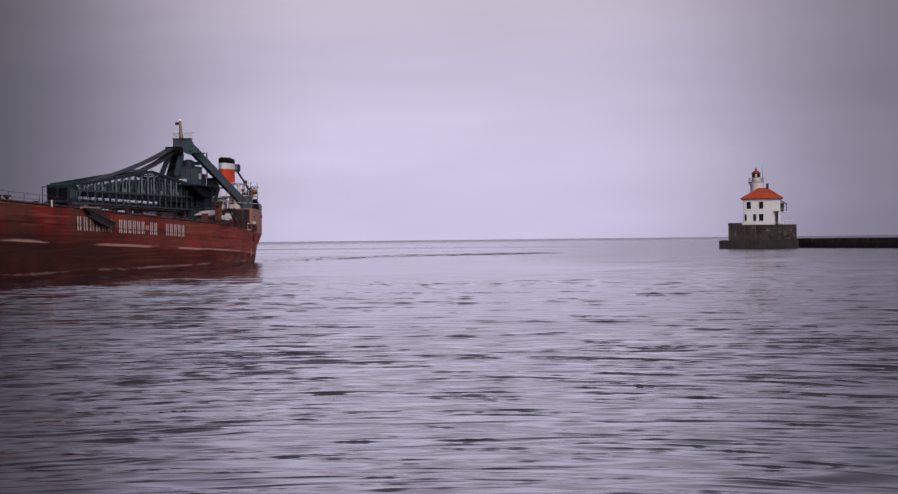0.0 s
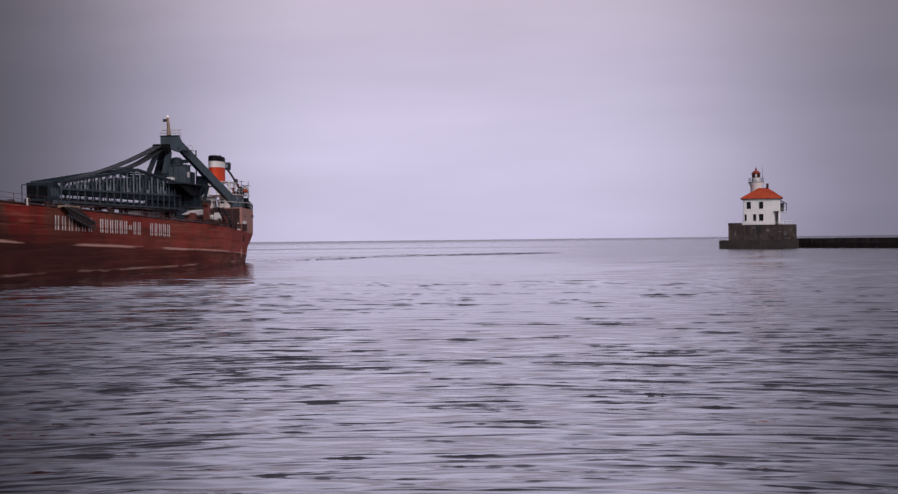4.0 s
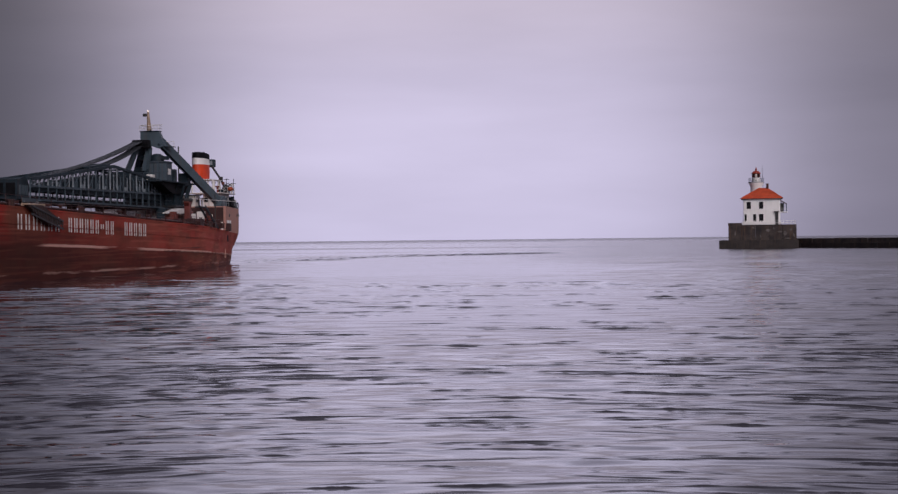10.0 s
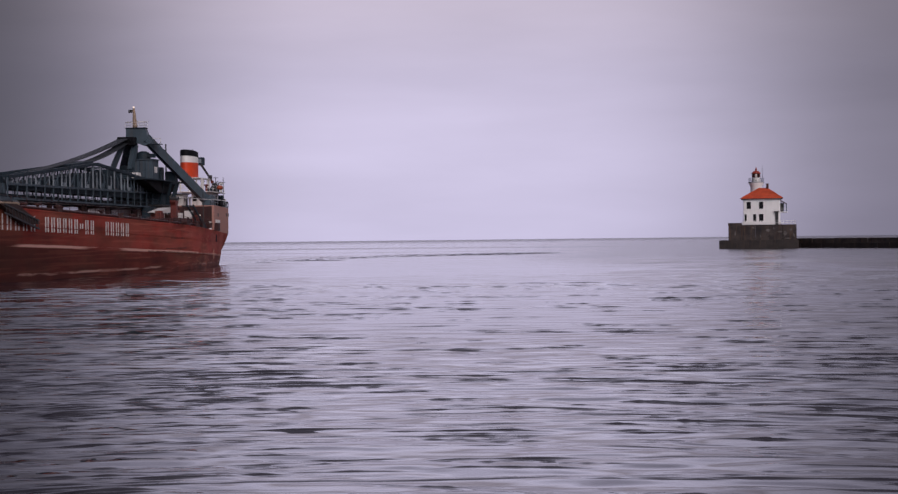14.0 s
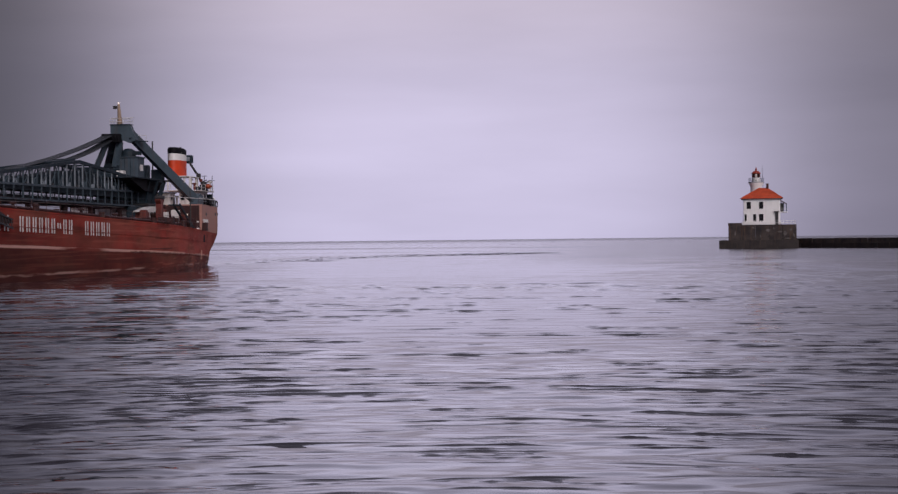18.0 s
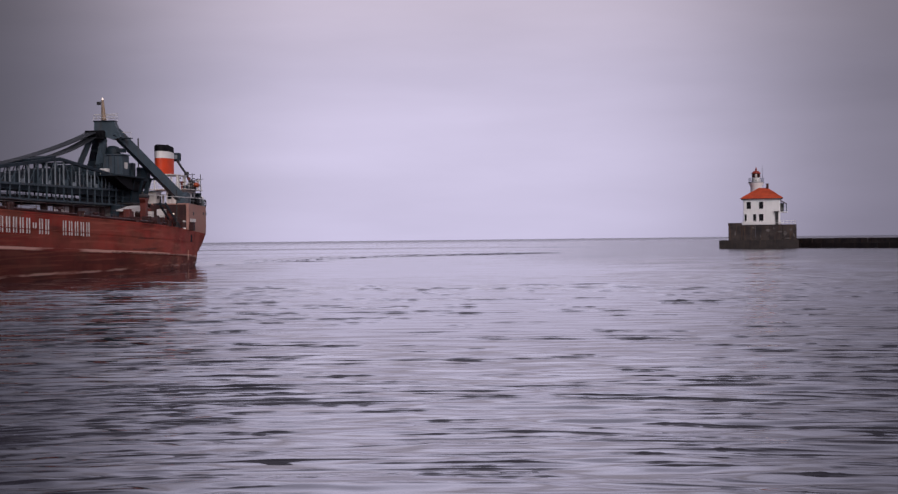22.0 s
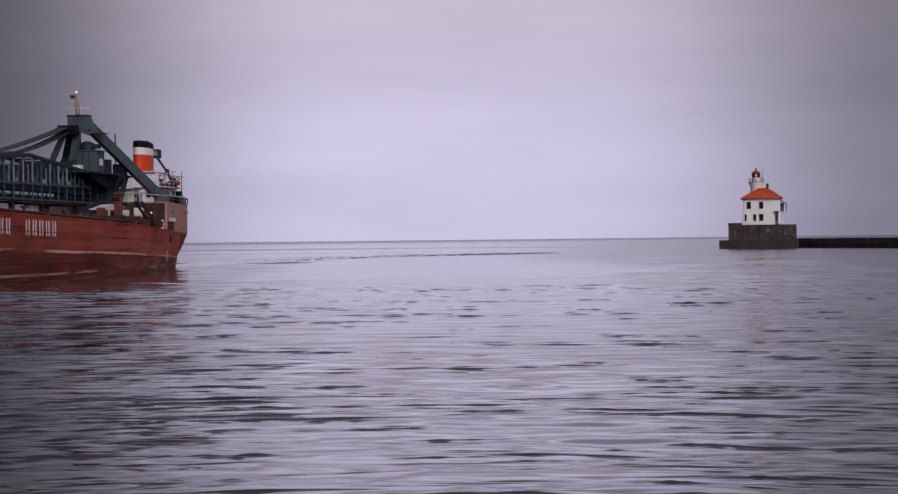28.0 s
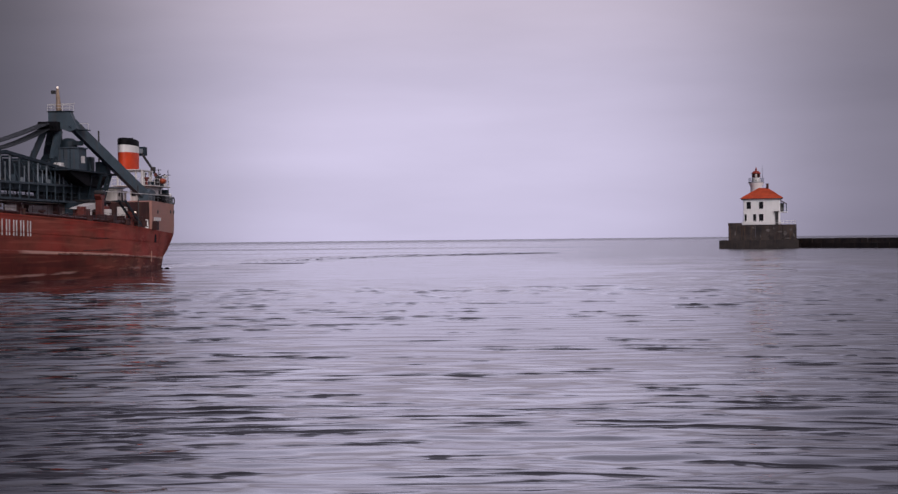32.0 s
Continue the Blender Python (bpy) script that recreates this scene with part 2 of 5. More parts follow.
NETTING = material("brown_netting", (0.040, 0.014, 0.011), 0.8, var=0.6, scale=3.0)
SCRAPED = material("scraped_pale_red_paint", (0.46, 0.27, 0.22), 0.7, scale=0.9, second=(0.17, 0.05, 0.035), spec=0.1)
EFFLORESCENCE = material("pale_lime_stain", (0.15, 0.13, 0.125), 0.9, var=0.5, scale=0.8)
RUBBER = material("black_rubber_belt", (0.02, 0.02, 0.021), 0.8, var=0.4)
CONCRETE = material("dark_stained_concrete", (0.060, 0.044, 0.040), 0.85, scale=0.45, bump=0.4, grain=6.0, streak=0.7, second=(0.018, 0.016, 0.017))
WET_CONCRETE = material("wet_dark_concrete", (0.030, 0.021, 0.019), 0.7, var=0.6, scale=0.5, bump=0.4, grain=6.0, streak=0.3)
STUCCO = material("white_painted_stucco", (0.88, 0.86, 0.85), 0.8, var=0.08, scale=0.6, bump=0.15, grain=12.0, streak=0.06)
ROOF_RED = material("orange_red_roof_shingle", (0.56, 0.075, 0.022), 0.8, var=0.25, scale=1.2, bump=0.3, grain=8.0)
LANTERN_RED = material("dark_red_lantern_paint", (0.30, 0.035, 0.018), 0.55, var=0.2, scale=1.2)
BRICK_DARK = material("dark_red_brick", (0.055, 0.018, 0.016), 0.85, var=0.3, grain=14.0)
DARK_GLASS = material("dark_window_glass", (0.008, 0.008, 0.010), 0.3, var=0.2, bump=0.0, spec=0.2)
IRON = material("dark_painted_iron", (0.03, 0.028, 0.03), 0.55, var=0.3)


def lamp_material():
    m = bpy.data.materials.new("warm_lamp_glow")
    m.use_nodes = True
    b = m.node_tree.nodes["Principled BSDF"]
    b.inputs["Emission Color"].default_value = (1.0, 0.75, 0.55, 1)
    b.inputs["Emission Strength"].default_value = 0.65
    return m


GLOW = lamp_material()


# ---------------------------------------------------------------- mesh helpers
STATION_M = 1.532


def along(x):
    """Metres from the stern of a station on the ship's plan; stations lie 1.532 m apart."""
    return STATION_M * x - 0.69


def part(name, bm, mat, parent, label="", plan=""):
    """Links a bmesh as one mesh object under a thing or part. plan: "stations" where x counts stations, "round" to place it so but keep its shape."""
    if plan == "stations":
        for v in bm.verts:
            v.co.x = along(v.co.x)
    elif plan == "round":
        mid = sum(v.co.x for v in bm.verts) / len(bm.verts)
        for v in bm.verts:
            v.co.x += along(mid) - mid
    me = bpy.data.meshes.new(name)
    bm.normal_update()
    bm.to_mesh(me)
    bm.free()
    me.materials.append(mat)
    ob = new(name, me)
    if parent:
        ob.parent = parent
    if label:
        ob["label"] = label
    return ob


def box(bm, lo, hi, bevel=0.0):
    vs = bmesh.ops.create_cube(bm, size=1.0)["verts"]
    for v in vs:
        for i in range(3):
            v.co[i] = lo[i] if v.co[i] < 0 else hi[i]
    if bevel:
        es = {e for v in vs for e in v.link_edges}
        bmesh.ops.bevel(bm, geom=list(es), offset=bevel, segments=2, affect="EDGES", profile=0.5)
    return bm


def beam(bm, p, q, w, h=None, up=(0, 0, 1)):
    """A square-section member from p to q."""
    h = h or w
    p, q = Vector(p), Vector(q)
    d = (q - p).normalized()
    s = d.cross(Vector(up))
    s = s.normalized() if s.length > 1e-4 else Vector((1, 0, 0))
    u = s.cross(d).normalized()
    a = [bm.verts.new(p + s * x * w / 2 + u * z * h / 2) for x, z in ((-1, -1), (1, -1), (1, 1), (-1, 1))]
    c = [bm.verts.new(q + s * x * w / 2 + u * z * h / 2) for x, z in ((-1, -1), (1, -1), (1, 1), (-1, 1))]
    bm.faces.new(a[::-1])
    bm.faces.new(c)
    for i in range(4):
        bm.faces.new((a[i], a[(i + 1) % 4], c[(i + 1) % 4], c[i]))
    return bm


def tube(bm, pts, r, seg=8, r2=None):
    """A round bar along a line of points."""
    pts = [Vector(p) for p in pts]
    rings = []
    for i, p in enumerate(pts):
        d = (pts[min(i + 1, len(pts) - 1)] - pts[max(i - 1, 0)]).normalized()
        s = d.cross(Vector((0, 0, 1)))
        s = s.normalized() if s.length > 1e-3 else Vector((1, 0, 0))
        u = s.cross(d)
        k = r if r2 is None else r + (r2 - r) * i / (len(pts) - 1)
        rings.append([bm.verts.new(p + (s * math.cos(a) + u * math.sin(a)) * k) for a in (2 * math.pi * j / seg for j in range(seg))])
    for a, c in zip(rings, rings[1:]):
        for j in range(seg):
            bm.faces.new((a[j], a[(j + 1) % seg], c[(j + 1) % seg], c[j]))
    bm.faces.new(rings[0][::-1])
    bm.faces.new(rings[-1])
    return bm


def lathe(bm, profile, seg=24, center=(0, 0, 0), sx=1.0, sy=1.0):
    """A turned solid: profile is (radius, z) from the bottom up."""
    rings = [[bm.verts.new((center[0] + r * sx * math.cos(a), center[1] + r * sy * math.sin(a), center[2] + z)) for a in (2 * math.pi * j / seg for j in range(seg))] for r, z in profile]
    for a, c in zip(rings, rings[1:]):
        for j in range(seg):
            bm.faces.new((a[j], a[(j + 1) % seg], c[(j + 1) % seg], c[j]))
    bm.faces.new(rings[0][::-1])
    bm.faces.new(rings[-1])
    return bm


def prism(bm, outline, axis, lo, hi):
    """An outline of 2D points extruded along an axis (0 x, 1 y, 2 z)."""
    def at(p, k):
        c = list(p)
        c.insert(axis, k)
        return c
    a = [bm.verts.new(at(p, lo)) for p in outline]
    c = [bm.verts.new(at(p, hi)) for p in outline]
    k = len(outline)
    bm.faces.new(a)
    bm.faces.new(c[::-1])
    for i in range(k):
        bm.faces.new((a[i], c[i], c[(i + 1) % k], a[(i + 1) % k]))
    bmesh.ops.recalc_face_normals(bm, faces=bm.faces)
    return bm


def B():
    return bmesh.new()


def shade(ob, angle=35):
    for p in ob.data.polygons:
        p.use_smooth = True
    ob.data.set_sharp_from_angle(angle=radians(angle))
    return ob


# ---------------------------------------------------------------- water
DRIFT = -0.5  # metres a second, towards the viewer
CHOP = 0.0155  # slope of one wave of the ship's wash


def swell(x, y, step):
    """Low waves of 0.35 to 8 m, crests across the view, in groups of limited length; step: the distance between rows of the sheet."""
    z = np.zeros_like(x)
    rng = np.random.RandomState(4)
    for k in range(56):
        lam = 0.35 * 1.058 ** k
        slope = 0.0108 * math.exp(-0.5 * (math.log(lam / 1.5) / 0.75) ** 2)
        amp = slope * lam / (2 * math.pi) * np.clip((lam / step - 3.0) / 3.0, 0, 1)
        a, ph = rng.normal(0.02, 0.24), rng.uniform(0, 6.28)
        kx, ky = math.sin(a) * 2 * math.pi / lam, math.cos(a) * 2 * math.pi / lam
        g1, g2, p2 = lam * rng.uniform(3.0, 7.0), lam * rng.uniform(3.0, 6.0), rng.uniform(0, 6.28)
        env = 0.35 + 1.1 * np.clip(np.sin(x * 2 * math.pi / g1 + p2 + 0.8 * np.sin(y / g2 + ph)), -0.3, 1)
        z += amp * env * np.sin(kx * x + ky * y + ph)
    return z


def chop(x, y, r):
    """Short-crested waves of 0.6 to 28 m, the longer ones farther out in the deep channel."""
    z = np.zeros_like(x)
    rng = np.random.RandomState(8)
    for k in range(56):
        lam = 0.6 * 1.072 ** k
        a, ph = rng.normal(0.03, 0.27), rng.uniform(0, 6.28)
        reach = 0.00042 * r * r + 0.25
        amp = CHOP * lam / (2 * math.pi) * np.exp(-0.5 * (np.log(lam / reach) / 0.42) ** 2)
        env = 0.45 + 0.8 * np.clip(np.sin(x * 2 * math.pi / (lam * 3.1) + rng.uniform(0, 6.28) + np.sin(y / (lam * 2.3) + ph)), -0.3, 1)
        z += amp * env * np.sin(2 * math.pi / lam * (math.sin(a) * x + math.cos(a) * y) + ph)
    return z


def build_water():
    radii = [5.0]
    while radii[-1] < 150:
        d = max(radii[-1] - 6.0, 0.0)
        radii.append(radii[-1] + min(max(0.030, 0.09 * d * d / 9500), 0.6))
    while radii[-1] < 430:
        radii.append(radii[-1] * 1.0045)
    while radii[-1] < 16000:
        radii.append(radii[-1] * 1.06)
    fine = 340
    front = np.radians(np.linspace(69, 111, fine))
    back = np.radians(np.linspace(111, 429, 46))[1:-1]
    ang = np.concatenate([front, back])
    rr = np.array(radii)
    step = np.gradient(rr)[:, None]
    r = rr[:, None]
    x, y = r * np.cos(ang)[None, :], r * np.sin(ang)[None, :]
    seen = np.where(np.arange(len(ang)) < fine, 1.0, 0.0)[None, :]
    z = swell(x, y, step) * np.clip(1 - (r - 330) / 90, 0, 1) * seen
    # breeze from the lake side: livelier to the east and towards the shore
    lively = 1.0 + 0.95 * np.clip((72 - r) / 40, 0, 1) + 0.5 * np.clip(x / np.maximum(y, 1.0) / 0.25, 0, 1) * np.clip((75 - r) / 40, 0, 1)
    lively += 3.0 * np.clip((x / np.maximum(y, 1.0) - 0.08) / 0.08, 0, 1) * np.clip((r - 110) / 70, 0, 1)
    # a slick lies open between the ship and the light
    slant = x / np.maximum(y, 1.0)
    lively *= 1 - 0.5 * np.clip((slant + 0.09) / 0.03, 0, 1) * np.clip((0.16 - slant) / 0.08, 0, 1) * np.clip((r - 40) / 25, 0, 1)
    # in the channel beside the ship its wash stands as short-crested chop
    beside = np.clip((-0.085 - slant) / 0.035, 0, 1) * seen
    z *= lively * (1 - 0.55 * beside * np.clip((r - 40) / 30, 0, 1))
    # and so it does off the breakwater
    lee = 0.8 * np.clip((slant - 0.06) / 0.06, 0, 1) * np.clip((r - 90) / 60, 0, 1) * seen
    shore = np.clip((66 - r) / 22, 0, 1) * seen
    z += np.maximum(np.maximum(beside * (1.0 + 0.8 * shore), lee), (0.4 + 0.4 * np.clip(slant / 0.2, 0, 1)) * shore) * (1.0 + 0.5 * np.clip((r - 85) / 40, 0, 1)) * np.clip((360 - r) / 60, 0, 1) * chop(x, y, r)
    wavelets(z, rr, ang[:fine])
    nr, na = x.shape
    verts = np.stack([x, y, z], -1).reshape(-1, 3)
    verts = np.vstack([verts, [[0, 0, 0]]])
    i, j = np.meshgrid(np.arange(nr - 1), np.arange(na), indexing="ij")
    j2 = (j + 1) % na
    quads = np.stack([i * na + j, (i + 1) * na + j, (i + 1) * na + j2, i * na + j2], -1).reshape(-1, 4)
    faces = quads.tolist() + [(len(verts) - 1, k, (k + 1) % na) for k in range(na)]
    me = bpy.data.meshes.new("water")
    me.from_pydata(verts.tolist(), [], faces)
    me.polygons.foreach_set("use_smooth", [True] * len(me.polygons))
    me.update()
    me.materials.append(WATER)
    return tagged(new("water", me), "calm grey lake water with long low ripples", "water", kind="structure")


def wavelets(z, rr, ang):
    """Short steep crests raised on the sheet, sparse in the open and closer under the breeze."""
    rng = np.random.RandomState(12)
    for k in range(20000):
        d = math.sqrt(rng.uniform(14.0 ** 2, 125.0 ** 2))
        a = rng.uniform(-0.35, 0.35)
        patch = math.sin(d * 0.31 + 5.0 * a) * math.sin(a * 15.0 + d * 0.09 + 1.0)
        chance = (0.030 + 0.022 * patch) * (1.0 if d < 48 else 0.6) + 0.13 * max(0.0, (a - 0.02) / 0.25) * min(1.0, max(0.0, (70 - d) / 40)) + min(0.18, 0.19 * max(0.0, (50.0 - d) / 26.0))
        if a < -0.1:
            chance = 0.05 + min(0.32, 0.36 * max(0.0, (60.0 - d) / 28.0))
        length = (0.75 + 0.0125 * d) * rng.lognormal(0.0, 0.55)
        width = (0.026 + 0.00016 * d) * rng.uniform(0.75, 1.3)
        high, turn, bow = (0.009 + 0.00022 * d) * rng.uniform(0.6, 1.7), rng.normal(0.02, 0.03), rng.normal(0, 0.03)
        p1, p2 = rng.uniform(0, 6.28, 2)
        if rng.uniform() < 0.06 and d < 48:
            length, high = length * 2.6, high * 1.1
        if rng.uniform() > chance:
            continue
        i0, i1 = np.searchsorted(rr, (d - 3.2 * width - 0.08 * length, d + 3.2 * width + 0.08 * length))
        mid = math.pi / 2 - a
        j0, j1 = np.searchsorted(ang, (mid - 1.3 * length / d, mid + 1.3 * length / d))
        if i1 - i0 < 2 or j1 - j0 < 2:
            continue
        u = (ang[None, j0:j1] - mid) * d
        v = rr[i0:i1, None] - d - turn * u - bow * u * u / length - 0.3 * width * np.sin(3.0 * u / length + p1)
        t = u / length
        w = width * np.where(v < 0, 0.75, 2.2)
        rag = 0.8 + 0.2 * np.sin(4.0 * t + p1) + 0.25 * np.sin(10.0 * t + p2)
        z[i0:i1, j0:j1] += high * np.exp(-t ** 4 * 1.6) * np.clip(rag, 0.0, 1.2) * np.exp(-(v / w) ** 2)


water = build_water()


# ---------------------------------------------------------------- the ship
# Ship space: x forward from the stern, y to port, z up from the water.
ship = tagged(new("cargo_ship"), "long weathered red lake freighter with dark unloading boom and orange funnel", "ship")


def hull_half(x, level):
    """Half-breadth of the hull at x; level 0 at the waterline to 1 at the deck."""
    stations = (-4.1, -2.9, -1.1, 0.8, 4.6, 7.5, 9.3, 10.6, 15.5, 21.8, 28.0, 34.3, 40.5, 46.7, 55.9, 185, 200, 212, 219, 222)
    deck = (0.0, 2.2, 3.8, 4.7, 5.5, 5.9, 6.2, 6.4, 7.2, 8.2, 9.2, 10.1, 10.8, 11.3, 11.6, 11.6, 10.6, 7.4, 3.4, 0.05)
    wl = (0.0, 0.0, 0.0, 0.0, 1.2, 4.2, 5.1, 5.7, 6.8, 8.0, 9.05, 10.0, 10.75, 11.28, 11.6, 11.6, 10.0, 6.0, 2.0, 0.05)
    a, c = np.interp(x, stations, deck), np.interp(x, stations, wl)
    return c + (a - c) * level ** (0.34 if x < 7 else 0.5 if x < 11 else 0.7 if x < 46 else 1.0)


def build_hull():
    bm = B()
    xs = [-4.1, -3.6, -2.9, -2, -1.1, 0, 0.8, 2.5, 4.6, 6, 7.5, 9.3, 10.6, 13, 15.5, 18.5] + list(range(22, 60, 3)) + list(range(64, 186, 6)) + [190, 195, 200, 206, 212, 216, 219, 222]
    rings = []
    for x in xs:
        top = deck_z(x)
        # counter stern: the underside rises aft of the rudder post
        low = float(np.interp(x, (-4.1, 0, 4.6, 8.0, 10.6), (2.1, 1.2, 0.3, -0.5, -1.2)))
        pts = []
        for k in range(9):
            z = low + (top - low) * k / 8
            lev = max(0.0, min(1.0, z / top))
            y = hull_half(x, lev)
            pts.append((y, z))
        rings.append([bm.verts.new((x, y, z)) for y, z in pts] + [bm.verts.new((x, -y, z)) for y, z in reversed(pts)])
    k = len(rings[0])
    for a, c in zip(rings, rings[1:]):
        for j in range(k):
            bm.faces.new((a[j], c[j], c[(j + 1) % k], a[(j + 1) % k]))
    bm.faces.new(rings[0])
    bm.faces.new(rings[-1][::-1])
    bmesh.ops.remove_doubles(bm, verts=bm.verts, dist=0.002)
    bmesh.ops.recalc_face_normals(bm, faces=bm.faces)
    return shade(part("hull", bm, HULL, ship, "weathered red steel hull with scuffed paler bands"), 40)


hull = build_hull()


def side(x, z, out=0.03):
    """A place on the port side of the hull."""
    return Vector((x, hull_half(x, max(0, min(1, z / deck_z(x)))) + out, z))


def lettering():
    """Two thin upright strokes a letter, white and worn, in three words along the side."""
    words = ((107.7, 96.6, 6), (94.9, 80.9, 9), (77.9, 69.7, 5))
    for hi, lo, count in words:
        pitch = (hi - lo) / count
        for i in range(count):
            worn = count == 9 and i == 6
            x1 = hi - i * pitch - 0.1
            for k, x in enumerate((x1 - 0.27, x1 - 0.27 - pitch * 0.4)):
                zb = 4.03 + 0.0168 * (x - 69.7) + (0.5 if worn else 0.0)
                bm = B()
                box(bm, (x, 11.604, zb), (x + 0.27, 11.63, zb + (0.5 if worn else 1.38)), 0.008)
                part("letter_bar", bm, LETTER, hull, "faded white painted bar" if i == 0 and k == 0 else "")


def stern_name():
    """A row of small white bars on the quarter, the outline of a shut side port and the scraped rubbing bar."""
    for i in range(5):
        bm = B()
        a = 21.6 - i * 1.3
        beam(bm, side(a, 6.2, 0.10), side(a - 0.95, 6.21, 0.10), 0.05, 0.42)
        part("name_bar", bm, BAND_WHITE, hull, "small white painted bar")
    # framed side port, shut
    for lo, hi in (((47.0, 2.66), (56.4, 2.72)), ((48.0, 3.86), (54.4, 3.91))):
        bm = B()
        xs = [lo[0] + (hi[0] - lo[0]) * k / 4 for k in range(5)]
        for a, c in zip(xs, xs[1:]):
            beam(bm, side(a, lo[1], 0.012), side(c, lo[1], 0.012), 0.06, hi[1] - lo[1])
        part("port_frame", bm, NETTING, hull, "dark rusted edge of a shut side port")
    # half-round rubbing bar, scraped bare along the quarter
    bm = B()
    xs = [14 + 1.5 * k for k in range(34)]
    for a, c in zip(xs, xs[1:]):
        beam(bm, side(a, deck_z(a) - 3.33, 0.03), side(c, deck_z(c) - 3.33, 0.03), 0.12, 0.12)
    part("rubbing_bar", bm, SCRAPED, hull, "scraped pale rubbing bar")
    # doubler seam along the sheer strake
    for z_off in (0.12, 1.55):
        bm = B()
        for a, c in zip(range(24, 184, 4), range(28, 188, 4)):
            beam(bm, side(a, deck_z(a) - z_off, 0.02), side(c, deck_z(c) - z_off, 0.02), 0.05, 0.07)
        part("plate_seam", bm, HULL, hull)


def poop():
    """Raised stern: bulwark plating round the quarter, with a dark red front bulkhead."""
    bm = B()
    xs = [-4.12, -3.6, -2.9, -2, -1.1, 0, 0.8, 2.5, 4.6, 7, 9.3, 12.4, 15.5, 18.5, 21.2, 23.2]
    top = 8.35
    ring = [(x, hull_half(x, 1.0) + 0.02) for x in xs]
    outer = [(x, y) for x, y in ring] + [(x, -y) for x, y in reversed(ring)]
    outer = [p for i, p in enumerate(outer) if i == 0 or (Vector(p) - Vector(outer[i - 1])).length > 0.01]
    base = [bm.verts.new((x, y, deck_z(x) - 0.02)) for x, y in outer]
    mid = [bm.verts.new((x * 1.0, y * 1.01, deck_z(x) + 1.3)) for x, y in outer]
    lid = [bm.verts.new((x, y * 1.01, top)) for x, y in outer]
    k = len(outer)
    for a, c in ((base, mid), (mid, lid)):
        for i in range(k):
            bm.faces.new((a[i], a[(i + 1) % k], c[(i + 1) % k], c[i]))
    bm.faces.new(lid)
    bm.faces.new(base[::-1])
    bmesh.ops.recalc_face_normals(bm, faces=bm.faces)
    body = part("poop", bm, HULL_FADED, ship, "raised red stern plating")
    bm = B()
    # front bulkhead in a darker red, its shade put into the colour
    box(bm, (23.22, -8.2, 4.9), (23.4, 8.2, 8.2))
    part("front_bulkhead", bm, DECK_RED, body, "dark red bulkhead, shade put into its paint")
    # portholes and the mooring slot
    for x, z in ((18.3, 7.1), (6.0, 7.3), (1.8, 7.35)):
        bm = B()
        y = hull_half(x, 1.0) * 1.01
        lathe(bm, [(0.2, 0), (0.24, 0.05), (0.24, 0.09), (0.16, 0.09)], 12)
        for v in bm.verts:
            v.co = Vector((x + v.co.x, y + v.co.z, z + v.co.y))
        part("porthole", bm, IRON, body)
    bm = B()
    p = side(19.95, 3.9, 0.0)
    box(bm, (p.x - 0.5, p.y - 0.25, 3.35), (p.x + 0.5, p.y + 0.06, 4.35), 0.04)
    part("mooring_slot", bm, BLACK, hull, "dark rectangular opening")
    for x in (23.1,):
        bm = B()
        beam(bm, side(x, 1.1, 0.02), side(x, 2.3, 0.02), 0.2, 0.16, (1, 0, 0))
        part("fender_strip", bm, HULL_FADED, hull, "pale worn vertical strip")
    # rail round the poop
    top += 0.0
    for x in xs[3:]:
        y = hull_half(x, 1.0) * 0.97
        bm = B()
        tube(bm, [(x, y, top), (x, y, top + 0.95)], 0.028, 6)
        part("rail_post", bm, PALE_STEEL, body)
    for zz in (0.5, 0.95):
        bm = B()
        tube(bm, [(x, hull_half(x, 1.0) * 0.97, top + zz) for x in xs[3:]], 0.022, 6)
        part("rail", bm, PALE_STEEL, body)
    return body


def dz(x):
    """Deck height at a station."""
    return deck_z(along(x))


def winch(parent, x, y, z, r, mat):
    bm = B()
    tube(bm, [(x, y - 0.7, z + r), (x, y + 0.7, z + r)], r, 14)
    for s in (-0.8, 0.8):
        tube(bm, [(x, y + s - 0.06, z + r), (x, y + s + 0.06, z + r)], r * 1.25, 14)
    box(bm, (x - r, y - 1.1, z), (x + r, y + 1.1, z + r * 0.5), 0.04)
    part("mooring_winch", bm, mat, parent, "dark mooring winch drum", plan="round")


